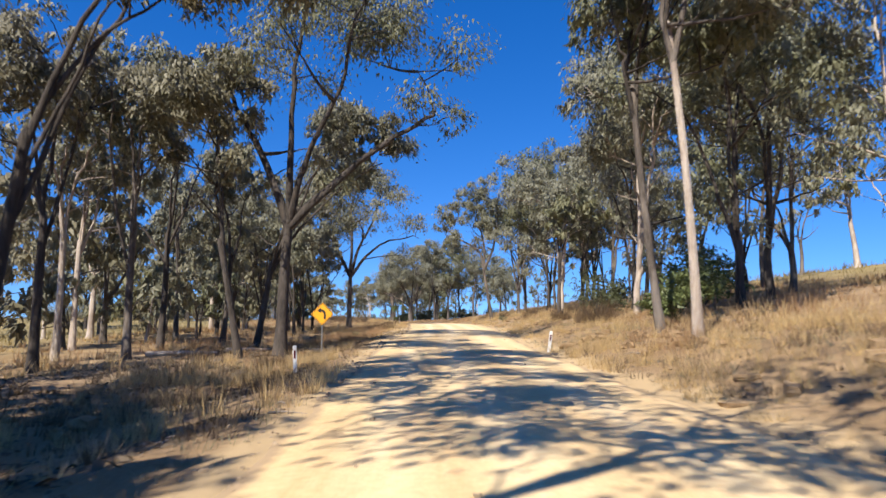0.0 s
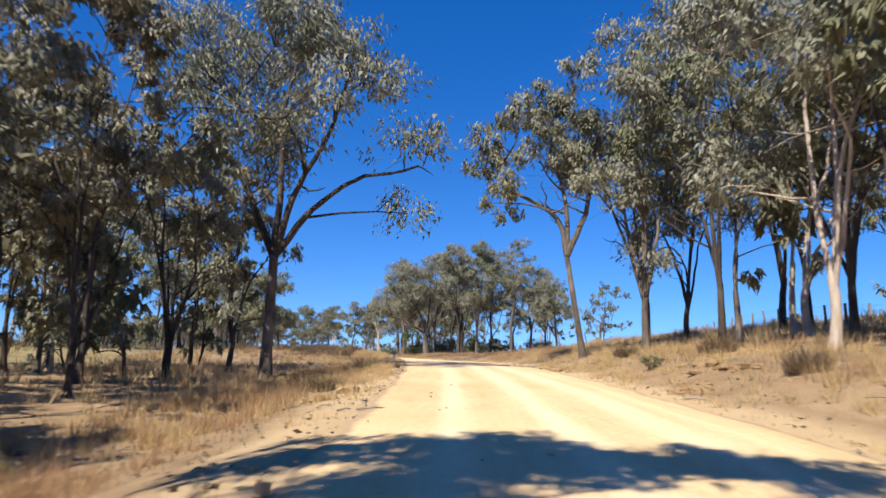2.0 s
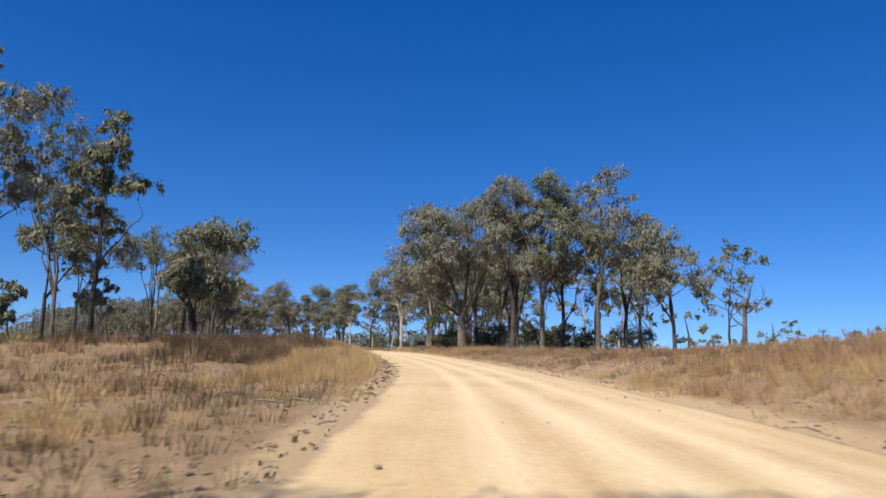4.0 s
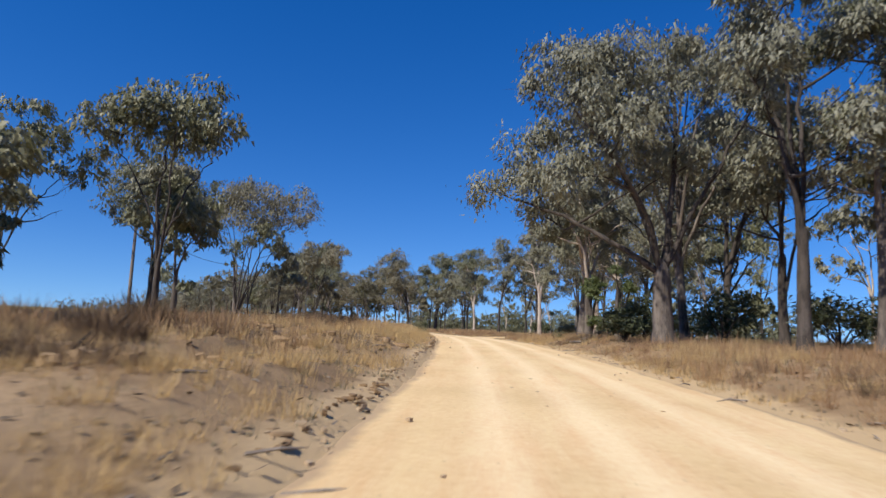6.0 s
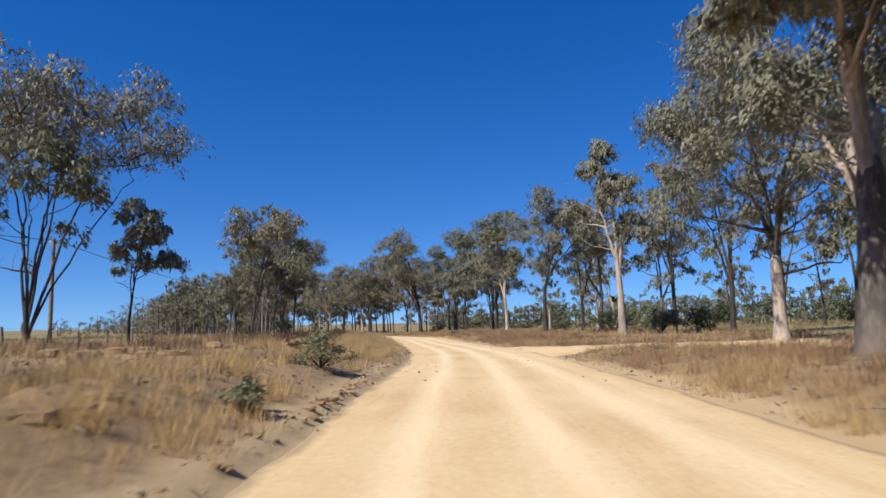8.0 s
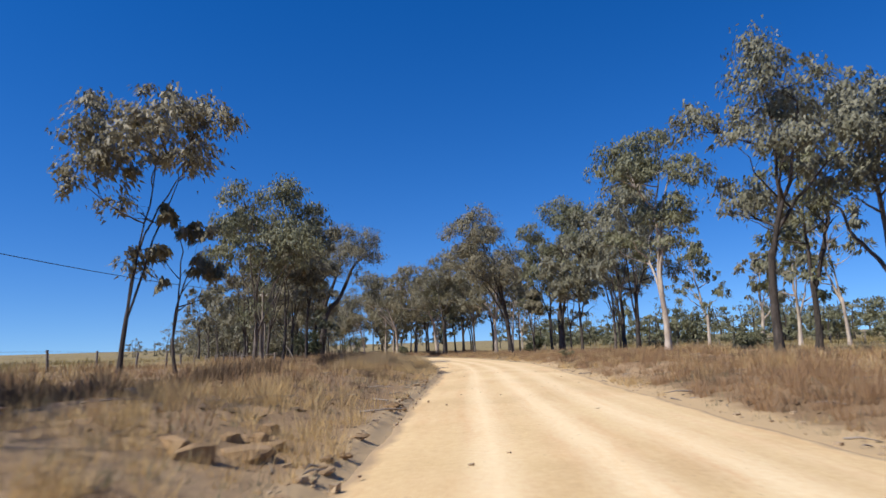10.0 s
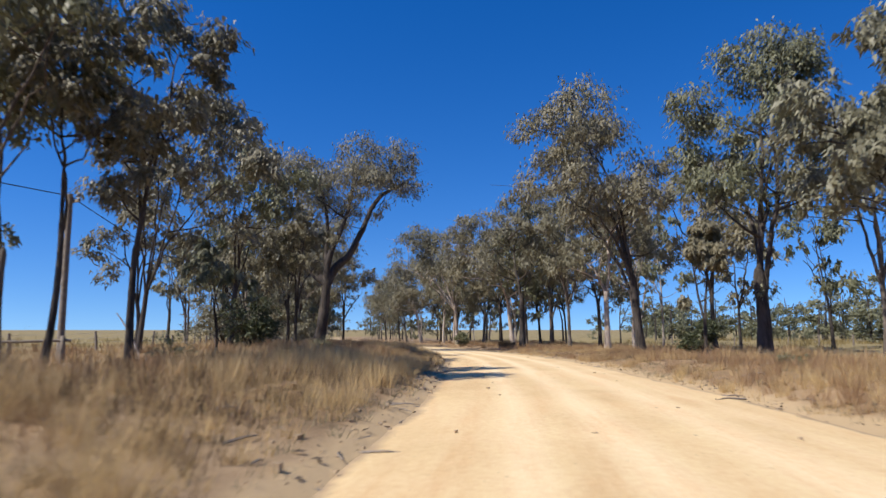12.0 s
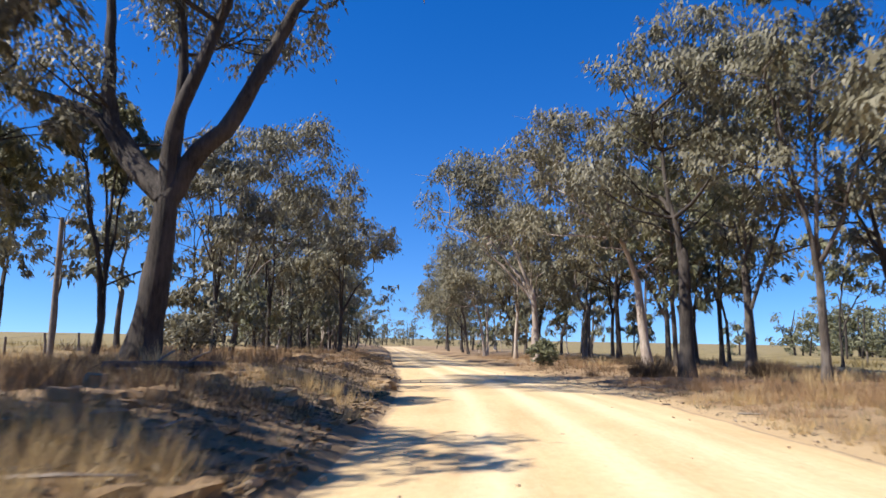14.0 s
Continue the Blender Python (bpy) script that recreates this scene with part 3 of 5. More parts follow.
        for _ in range(3):
            h = w[int(rng.integers(3, 7))]
            shapes[k].tube(curve(h, h + rng.normal(size=3) * 0.2 + (0, 0, 0.1), h + rng.normal(size=3) * 0.55 + (0, 0, 0.25), 3), 0.014 * (1 - 0.6 * np.linspace(0, 1, 3)), 3)
    for s2 in shapes:
        s2.make("limb", BARKS[limb_bark or bark], ob)
    reach = np.clip(0.215 * r * (0.65 + 0.75 * rng.random(len(pts))), 0.45, 1.7)
    count = np.maximum(12, leaves * reach**2 / (reach**2).sum()).astype(int)
    v, q = leaf_quads(rng, pts, reach, count, size * 1.20)
    new_crown = new("crown", mesh_of("crown", v, q, LEAVES[leaf], False))
    new_crown.parent = ob
    return ob


# the first stretch: trees close on the left
tree(-7.0, 29.7, 19, 5.6, 11.0, (2.6, 0), fork=0.30, girth=0.265, bark="dark", limb_bark="dark", leaf="olive", clumps=38, leaves=13500, size=0.21,
     limbs=[[(1.8, 0.2, 7.4), (4.2, 0.4, 9.3), (6.6, 0.2, 10.4)], [(0.9, -0.4, 8.5), (2.6, -0.8, 12.0), (3.6, -1.0, 15.5)], [(0.1, 0.3, 9.5), (0.2, 0.6, 13.0), (0.6, 0.8, 17.0)], [(-0.9, 0.4, 8.6), (-2.2, 1.0, 11.0), (-3.4, 1.6, 12.8)]],
     label="tall dark-trunked gum tree with long limbs over the road")
tree(-8.6, 29.0, 14.0, 3.2, 8.2, (-2.2, 0), stems=2, fork=0.35, girth=0.17, bark="dark", leaf="brown", lean=-0.12)
for X, Y, H, R, B, bk, lf in ((-15.7, 38.1, 16, 3.8, 7.5, "dark", "brown"), (-13.8, 30.0, 15, 3.6, 7.0, "grey", "grey"), (-15.2, 25.5, 14.5, 3.6, 6.5, "dark", "brown"),
                              (-17.5, 31.0, 15, 3.5, 7.0, "pale", "brown"), (-20.5, 38.0, 15, 3.6, 6.5, "pale", "grey"), (-19.5, 24.5, 15.5, 4.0, 7.5, "dark", "brown"),
                              (-18.5, 47.5, 13.5, 3.6, 6.0, "grey", "grey"), (-13.5, 42.0, 13.5, 3.0, 7.0, "dark", "grey")):
    tree(X, Y, H, R * 0.92, B + 1.6, stems=4, fork=0.40, girth=0.18, bark=bk, leaf=lf, clumps=30, leaves=6600 if abs(X) < 15 else 5400)
tree(-9.7, 70.5, 19, 6.6, 8.6, (-0.2, 0), fork=0.29, girth=0.27, bark="grey", limb_bark="dark", leaf="grey", clumps=50, leaves=16000,
     limbs=[[(1.8, 0, 7.6), (4.0, 0.3, 8.9), (7.2, 0.4, 9.6)], [(0.9, -0.3, 8.4), (2.4, -0.6, 11.5), (3.2, -0.8, 15.0)], [(0.1, 0.2, 9.0), (-0.2, 0.4, 12.8), (0.2, 0.6, 16.5)], [(-1.0, 0.2, 8.0), (-2.6, 0.3, 11.2), (-4.0, 0.5, 13.5)]],
     label="spreading grey gum tree with a low limb over the road")
rng_l = np.random.default_rng(5)
for X, Y in ((-14.7, 55.6), (-14.4, 64.0), (-23.9, 77.7), (-18.5, 59.5), (-19.5, 67.5), (-12.2, 59.5), (-15.5, 73.5), (-26.0, 66.0), (-22.5, 55.5), (-12.8, 67.5), (-17.0, 80.0), (-29.0, 74.0), (-11.5, 53.0), (-17.2, 52.0), (-16.4, 62.0), (-21.0, 72.0), (-13.6, 77.0)):
    tree(X, Y, 11.5 + 3.0 * rng_l.random(), 2.6 + 1.0 * rng_l.random(), 3.2 + 1.6 * rng_l.random(), stems=int(rng_l.integers(2, 5)), fork=0.14, girth=0.12 + 0.05 * rng_l.random(),
         bark=("dark", "grey", "dark")[int(rng_l.integers(3))], leaf=("grey", "brown")[int(rng_l.integers(2))], clumps=26, leaves=5200, group="thicket of young gums")
# behind the start, whose shadows lie on the road
tree(-5.6, -2.6, 18, 6.0, 10.5, (4.6, 0.6), stems=4, fork=0.52, girth=0.22, bark="grey", leaf="olive", clumps=38, leaves=6000)
for X, Y, H, R, B, O in ((-9.5, 3.0, 19, 4.6, 8.5, 2.4), (-11.0, -7.0, 16, 4.2, 6.5, 0), (-9.0, 9.5, 19, 4.2, 9.0, 2.8), (7.8, -1.5, 15, 3.8, 6.5, 0), (10.5, 6.0, 15, 3.8, 6.5, 0), (6.4, -9.0, 15, 3.6, 7.0, 0)):
    tree(X, Y, H, R, B, (O, 0), stems=3, fork=0.34, girth=0.19, bark="dark", leaf="brown", clumps=36, leaves=8500)
for X, Y, H, R, B in ((-13.0, 1.0, 16, 4.6, 7.0), (-15.0, 9.0, 16, 4.6, 8.0), (-18.5, 15.5, 16, 4.6, 8.5), (-18.5, 3.0, 15, 4.4, 5.0)):
    tree(X, Y, H, R, B, stems=4, fork=0.3, girth=0.2, bark="dark", leaf="brown", clumps=40, leaves=6400, size=0.33)
for X, Y, H, R, B in ((-13.0, -6.0, 14, 4.4, 4.0), (-17.5, -3.0, 14, 4.6, 4.0), (-15.5, -12.0, 15, 4.6, 5.0), (-10.5, 5.0, 13, 3.6, 4.5), (-10.0, -2.0, 13, 3.8, 4.0)):
    tree(X, Y, H, R, B, stems=4, fork=0.28, girth=0.18, bark="dark", leaf="brown", clumps=44, leaves=4900, size=0.55)
tree(-11.6, 17.0, 17, 3.6, 9.5, (4.6, 2.4), stems=4, fork=0.40, girth=0.19, bark="dark", leaf="brown", clumps=36, leaves=7500)
tree(-10.3, 37.8, 14.5, 3.0, 8.6, (5.0, 0), stems=4, fork=0.32, girth=0.18, bark="dark", leaf="grey", clumps=40, leaves=9000)
# right of the first stretch, up the bank
tree(6.7, 18.0, 17, 3.8, 8.0, (1.0, 0), stems=3, fork=0.50, girth=0.13, bark="pale", limb_bark="grey", leaf="grey", clumps=34, leaves=9500, lean=-0.06)
tree(6.8, 21.3, 16.5, 3.6, 8.0, (0.6, 0.4), stems=3, fork=0.48, girth=0.13, bark="grey", limb_bark="dark", leaf="olive", clumps=32, leaves=9000, lean=-0.09)
for X, Y, H, R, B, bk, lf in ((12.4, 39.8, 17, 4.2, 6.5, "dark", "grey"), (14.5, 30.0, 17, 4.2, 7.5, "dark", "grey"), (18.5, 36.0, 16, 4.0, 6.5, "grey", "olive"), (11.6, 26.5, 16, 3.6, 7.5, "dark", "olive"),
                              (17.5, 25.5, 17, 4.2, 6.5, "pale", "grey"), (13.5, 48.0, 16, 4.0, 6.5, "dark", "grey"), (20.0, 45.0, 15, 3.8, 6.0, "dark", "olive"), (9.6, 33.5, 15.5, 3.2, 8.5, "pale", "grey"),
                              (14.5, 57.5, 16, 4.0, 7.5, "grey", "grey"), (10.7, 61.8, 16, 3.6, 6.0, "pale", "grey"), (15.2, 68.6, 17.5, 4.2, 7.0, "dark", "grey"), (8.3, 74.9, 18.5, 3.8, 7.5, "grey", "grey"),
                              (11.2, 72.4, 19.0, 4.0, 7.0, "dark", "olive"), (16.4, 77.5, 19, 4.4, 7.0, "dark", "grey"), (9.6, 79.5, 17, 3.6, 6.5, "grey", "olive"), (13.0, 83.0, 16, 4.0, 6.0, "dark", "grey")):
    tree(X, Y, H, R * 1.22, B - 1.2, stems=int(rng_l.integers(3, 6)), fork=0.15, girth=0.20, bark=bk, leaf=lf, clumps=40, leaves=9000)
tree(5.5, 76.9, 16, 3.6, 7.0, (-2.4, 0), fork=0.34, girth=0.18, bark="grey", leaf="grey", clumps=34, leaves=8500, lean=-0.10,
     limbs=[[(-1.4, 0, 7.4), (-3.6, 0.2, 9.0), (-5.6, 0.2, 10.2)], [(-0.8, 0.3, 8.5), (-1.8, 0.5, 12.0)], [(0.3, -0.3, 8.4), (0.8, -0.5, 12.5)]])
tree(48, 144, 5.0, 3.4, 1.2, stems=3, fork=0.2, girth=0.2, bark="dark", leaf="dark", clumps=20, leaves=3000, size=0.4, group="paddock trees")
# the clump on the right of the bend
tree(-7.4, 157.8, 16.5, 5.4, 5.0, (-3.2, -0.8), fork=0.22, girth=0.55, bark="grey", limb_bark="dark", leaf="grey", clumps=62, leaves=21000, size=0.28, group="clump of gums at the bend", stout=0.72,
     limbs=[[(-2.0, -0.4, 4.8), (-5.0, -0.2, 6.6), (-8.0, 0.6, 7.8)], [(-1.2, 0, 7.0), (-3.2, 0, 11.0), (-4.6, 0, 14.6)], [(0.3, 0.3, 7.0), (0.5, 0.3, 11.5), (0.0, 0.0, 15.0)],
            [(1.2, 0, 6.5), (3.0, 0.3, 9.5), (4.2, 0.5, 12.0)], [(-0.8, -1.0, 6.0), (-2.4, -3.0, 8.6), (-4.4, -4.6, 11.0)]], label="thick grey gum tree spreading its limbs over the road")
for X, Y, H, R, B, O, bk, lf, g in ((-6.0, 166.0, 20, 4.2, 8.0, (-0.5, 0), "grey", "grey", 0.30), (-1.9, 153.0, 19, 4.2, 6.0, (0, 0), "dark", "grey", 0.30),
                                    (1.1, 153.6, 20, 4.2, 5.5, (0.6, 0), "grey", "olive", 0.28), (6.8, 152.9, 20.5, 5.4, 6.0, (-0.6, 0), "grey", "grey", 0.30), (14.0, 151.0, 13, 4.4, 4.5, (-0.6, 0), "dark", "grey", 0.22),
                                    (3.6, 158.0, 19, 4.4, 6.0, (0, 0), "dark", "olive", 0.26), (-3.5, 169.0, 18, 4.4, 6.0, (0.8, 0), "dark", "grey", 0.30), (10.5, 158.0, 17, 4.6, 5.0, (0, 0), "dark", "grey", 0.25),
                                    (-1.2, 161.5, 18, 4.2, 5.5, (0, 0), "dark", "grey", 0.26)):
    tree(X, Y, H, R, B, O, stems=int(rng_l.integers(3, 6)), fork=0.27, girth=g, bark=bk, leaf=lf, clumps=44, leaves=10500, size=0.28, group="clump of gums at the bend")
tree(-13.7, 181.2, 16.0, 4.6, 4.2, (-0.2, -0.3), stems=4, fork=0.30, girth=0.46, bark="grey", limb_bark="pale", leaf="grey", clumps=44, leaves=13000, size=0.27, label="thick gum tree with a blotched trunk and pale upper limbs")
tree(-12.9, 177.0, 15, 3.6, 6.0, (-0.6, 0), stems=3, fork=0.36, girth=0.26, bark="grey", limb_bark="pale", leaf="grey", clumps=36, leaves=10500, size=0.27)
tree(-13.9, 198.5, 17, 5.7, 4.2, (-0.8, 0), stems=4, fork=0.24, girth=0.32, bark="pale", limb_bark="grey", leaf="grey", clumps=44, leaves=13000, size=0.24)
for X, Y, H, R, B, bk, lf in ((-6.5, 178.0, 17, 4.6, 5.0, "dark", "grey"), (-8.5, 189.0, 16, 4.6, 5.0, "grey", "grey"), (-2.0, 184.0, 16, 4.6, 4.5, "dark", "olive"), (-7.0, 203.0, 16, 4.4, 5.0, "dark", "grey"),
                              (-14.7, 222.5, 20, 5.4, 7.0, "dark", "grey"), (-19.4, 233.0, 18, 4.6, 7.0, "dark", "grey"), (-10.0, 229.0, 17, 4.6, 6.0, "grey", "grey"), (-27.5, 241.0, 16, 4.0, 6.5, "grey", "grey"),
                              (-31.0, 250.5, 16, 4.2, 6.0, "dark", "olive"), (-21.0, 246.0, 15, 4.0, 5.5, "grey", "grey")):
    tree(X, Y, H, R, B, stems=int(rng_l.integers(2, 5)), fork=0.28, girth=0.25, bark=bk, leaf=lf, clumps=36, leaves=7500, size=0.32)
tree(-23.2, 218.0, 16.5, 3.6, 7.0, (-0.8, -0.3), stems=3, fork=0.36, girth=0.30, bark="pale", leaf="grey", clumps=36, leaves=8500, size=0.3)
# left of the bend
for X, Y, H, R, B, O, bk, lf, st in ((-46.6, 144.4, 26, 6.0, 7.0, (-2.0, 0), "grey", "olive", 4), (-50.0, 147.5, 19, 4.6, 6.0, (1.0, 0), "dark", "olive", 3), (-30.8, 125.5, 16.5, 3.2, 5.5, (0, 0), "dark", "olive", 4),
                                     (-37.0, 110.0, 18, 4.8, 5.5, (0, 0), "dark", "olive", 3), (-33.0, 116.5, 18.5, 4.4, 5.0, (0, 0), "dark", "grey", 3), (-42.0, 103.0, 18.5, 4.8, 5.5, (0, 0), "dark", "grey", 3),
                                     (-27.8, 135.0, 6.6, 3.4, 3.4, (-0.6, 0), "dark", "olive", 5), (-54.3, 159.6, 16.5, 5.0, 7.0, (0.6, 0), "dark", "olive", 4), (-34.0, 152.3, 13.4, 4.6, 9.2, (0, 0), "dark", "olive", 5),
                                     (-41.0, 160.0, 11, 3.6, 5.0, (0, 0), "dark", "grey", 3), (-36.5, 157.0, 9.5, 3.0, 4.0, (0, 0), "grey", "olive", 2)):
    tree(X, Y, H, R, B, O, stems=st, fork=0.24, girth=0.22, bark=bk, leaf=lf, clumps=36, leaves=8500, size=0.3, flat=0.85)
tree(-53.2, 175.5, 16.8, 5.6, 8.2, stems=5, fork=0.12, girth=0.24, bark="dark", leaf="olive", clumps=40, leaves=11000)
tree(-54.0, 190.0, 17.5, 7.4, 9.5, (1.8, 0.6), stems=6, fork=0.07, girth=0.26, bark="dark", leaf="brown", clumps=54, leaves=16000, flat=0.8, label="many-stemmed gum tree with a flat umbrella crown")
tree(-51.0, 187.5, 12, 3.6, 6.0, (0.6, 0), stems=2, fork=0.2, girth=0.14, bark="dark", leaf="olive", clumps=24, leaves=5000)
tree(-52.2, 195.8, 9.6, 2.5, 4.6, (0.5, 0.2), stems=4, fork=0.35, girth=0.10, bark="dark", leaf="grey", clumps=46, leaves=7600, label="slender young gum tree standing alone in dry grass")
tree(-59.1, 218.7, 14.2, 4.2, 7.6, (0.9, 0.4), stems=3, fork=0.2, girth=0.14, bark="dark", leaf="brown", clumps=34, leaves=9000)
tree(-57.6, 220.5, 8, 1.8, 3.5, (0.3, 0.1), stems=2, fork=0.2, girth=0.10, bark="dark", leaf="brown", clumps=14, leaves=3000)
# left row of the last stretch
tree(-74.6, 243.8, 16.0, 5.4, 7.8, (2.8, -1.2), stems=4, fork=0.20, girth=0.21, bark="grey", limb_bark="grey", leaf="olive", clumps=54, leaves=14000, size=0.27, label="tall gum with long bare forked stems and wide crown")
tree(-76.2, 246.6, 15.0, 4.2, 7.5, (-1.2, 0), stems=3, fork=0.26, girth=0.19, bark="grey", leaf="olive", clumps=40, leaves=9000, size=0.27)
tree(-74.3, 247.2, 13.5, 3.0, 6.8, (0.4, 0.4), stems=2, fork=0.36, girth=0.14, bark="dark", leaf="brown", clumps=28, leaves=6500)
tree(-73.6, 249.8, 13.8, 3.0, 6.4, (0.8, 0.3), stems=3, fork=0.30, girth=0.15, bark="dark", leaf="brown", clumps=28, leaves=6500)
tree(-85.0, 257.0, 15.0, 4.3, 7.0, (2.4, 1.8), stems=5, fork=0.24, girth=0.18, bark="dark", leaf="brown", clumps=44, leaves=11500)
tree(-89.2, 266.3, 14.4, 4.2, 7.4, (1.6, 1.6), stems=4, fork=0.33, girth=0.19, bark="dark", leaf="olive", clumps=40, leaves=10500)
tree(-92.5, 261.2, 12.5, 4.2, 5.0, (0.6, 0), stems=4, fork=0.26, girth=0.18, bark="dark", leaf="brown", clumps=40, leaves=9000)
tree(-94.8, 272.0, 11.0, 4.4, 3.6, (0, 0), stems=4, fork=0.24, girth=0.17, bark="dark", leaf="brown", clumps=36, leaves=8500)
tree(-92.4, 275.2, 12.0, 3.6, 4.4, (0, 0), stems=3, fork=0.26, girth=0.16, bark="dark", leaf="brown", clumps=32, leaves=7000)
tree(-97.6, 282.9, 20, 7.0, 11.0, (2.2, 1.6), fork=0.29, girth=0.58, bark="dark", limb_bark="dark", leaf="brown", clumps=54, leaves=16000, size=0.28, face=43,
     limbs=[[(-0.9, 0.2, 7.2), (-2.0, 0.3, 8.7), (-3.2, 0.3, 9.3), (-4.4, 0.3, 9.6)], [(-0.9, 0.3, 7.4), (-2.1, 0.4, 9.3), (-2.2, 0.4, 12.0), (-2.6, 0.4, 16.0)], [(1.4, -0.2, 7.2), (2.8, -0.3, 8.7), (3.9, -0.2, 11.4), (5.4, 0.2, 14.6), (8.2, 0.4, 16.5)],
            [(0.6, 0.5, 8.0), (0.8, 0.8, 11.5), (0.3, 1.2, 16.5)], [(0.9, -0.6, 8.4), (2.4, -1.0, 12.2), (3.2, -1.2, 16.5)]],
     label="large old gum tree with thick trunk and heavy forked limbs")
for X, Y, H, R, B, O, bk, lf, st in ((-103.6, 276.5, 13, 4.0, 6.5, (0, 0), "dark", "olive", 4), (-102.2, 283.0, 11.5, 2.2, 7.4, (-0.4, 0), "dark", "olive", 5), (-107.0, 279.0, 11, 3.2, 5.0, (0, 0), "dark", "olive", 3),
                                     (-116.4, 297.4, 18, 6.0, 7.5, (2.0, 1.8), "grey", "brown", 4), (-111.0, 293.0, 14, 3.6, 6.0, (0, 0), "dark", "brown", 3), (-122.0, 304.0, 17, 4.8, 4.5, (0, 0), "dark", "brown", 3), (-119.0, 309.0, 15, 4.4, 4.0, (0, 0), "dark", "brown", 3),
                                     (-130.0, 314.0, 17.5, 5.0, 4.0, (0, 0), "grey", "brown", 3), (-136.0, 322.0, 17, 5.0, 4.0, (0, 0), "dark", "brown", 3), (-146.0, 329.0, 17.5, 5.0, 4.0, (0, 0), "dark", "brown", 3), (-158.0, 338.0, 17.5, 5.2, 4.0, (0, 0), "dark", "grey", 3)):
    tree(X, Y, H, R, B, O, stems=st, fork=0.24, girth=0.18, bark=bk, leaf=lf, clumps=32, leaves=6500, size=0.3)
tree(-75.6, 255.0, 5.2, 1.7, 2.0, (0.3, 0), stems=3, fork=0.15, girth=0.07, bark="dark", leaf="olive", clumps=16, leaves=2400, size=0.22)
# right row of the last stretch
tree(-67.0, 285.0, 20.5, 5.8, 7.0, (-2.6, -1.8), stems=5, fork=0.26, girth=0.34, bark="dark", leaf="brown", clumps=60, leaves=17000, size=0.28, lean=-0.06, label="dark-trunked gum tree leaning towards the road")
tree(-57.5, 277.5, 19.0, 5.0, 6.5, (0.3, 0.2), stems=4, fork=0.24, girth=0.42, bark="dark", leaf="olive", clumps=54, leaves=16000, size=0.28)
tree(-48.2, 270.0, 16, 4.2, 5.5, (-1.0, -0.6), stems=4, fork=0.24, girth=0.26, bark="dark", leaf="grey", clumps=38, leaves=9000)
tree(-40.1, 246.6, 16.5, 4.4, 5.5, (-0.6, 0), stems=4, fork=0.24, girth=0.25, bark="pale", leaf="olive", clumps=38, leaves=10000)
tree(-33.0, 236.0, 17, 4.4, 6.0, (0, 0), stems=3, fork=0.3, girth=0.25, bark="dark", leaf="grey", clumps=36, leaves=8000)
for X, Y, H, R, B, O, bk, lf, g in ((-59.8, 274.5, 7, 0.9, 4.6, (0, 0), "dark", "brown", 0.12), (-73.4, 294.8, 15.5, 4.2, 5.5, (-0.3, 0), "pale", "brown", 0.26), (-80.7, 302.8, 17, 3.8, 6.0, (-0.5, -0.4), "grey", "brown", 0.20),
                                    (-86.5, 303.0, 17.5, 4.4, 6.5, (0, 0), "dark", "brown", 0.36), (-85.4, 308.0, 18, 4.4, 7.0, (0, 0), "grey", "olive", 0.20), (-93.5, 313.5, 17, 4.6, 7.0, (-3.0, -2.6), "pale", "brown", 0.30),
                                    (-104.5, 317.0, 17, 5.0, 8.0, (-3.2, -3.0), "pale", "brown", 0.28), (-99.0, 320.0, 16, 4.4, 5.5, (0, 0), "dark", "brown", 0.22), (-112.5, 325.0, 15, 4.2, 5.0, (0, 0), "pale", "brown", 0.2),
                                    (-118.0, 332.0, 15, 4.2, 5.0, (-1, -1), "dark", "brown", 0.2), (-126.0, 337.0, 14.5, 4.4, 4.5, (-2, -2), "pale", "brown", 0.2), (-135.0, 344.5, 14, 4.2, 4.5, (-2, -2), "grey", "brown", 0.2),
                                    (-146.0, 356.0, 14, 4.4, 4.0, (-1, -1), "dark", "grey", 0.2), (-160.0, 368.0, 14, 4.6, 4.0, (-1, -1), "dark", "grey", 0.2), (-92.0, 322.0, 14, 4.0, 4.5, (0, 0), "dark", "brown", 0.2), (-105.0, 330.0, 14, 4.0, 4.5, (0, 0), "dark", "brown", 0.2),
                                    (-50.5, 262.0, 11, 2.8, 4.5, (0, 0), "dark", "grey", 0.14), (-44.0, 256.0, 14, 3.8, 5.5, (0, 0), "dark", "grey", 0.2), (-63.5, 292.0, 15, 4.0, 7.5, (0, 0), "dark", "brown", 0.2), (-52.0, 281.0, 15, 4.0, 7.5, (0, 0), "grey", "grey", 0.2)):
    tree(X, Y, H * 1.07, R * 1.22, B * 0.92, O, stems=int(rng_l.integers(2, 5)), fork=0.3, girth=g, bark=bk, leaf=lf, clumps=38, leaves=8600, size=0.3)

tree(-11.3, 192.2, 17, 5.8, 4.4, (-0.6, 0), stems=3, fork=0.34, girth=0.42, bark="grey", limb_bark="pale", leaf="grey", clumps=44, leaves=12500, size=0.24)

# the woods behind: more gums along both sides, past those at the verge
rng_b = np.random.default_rng(21)


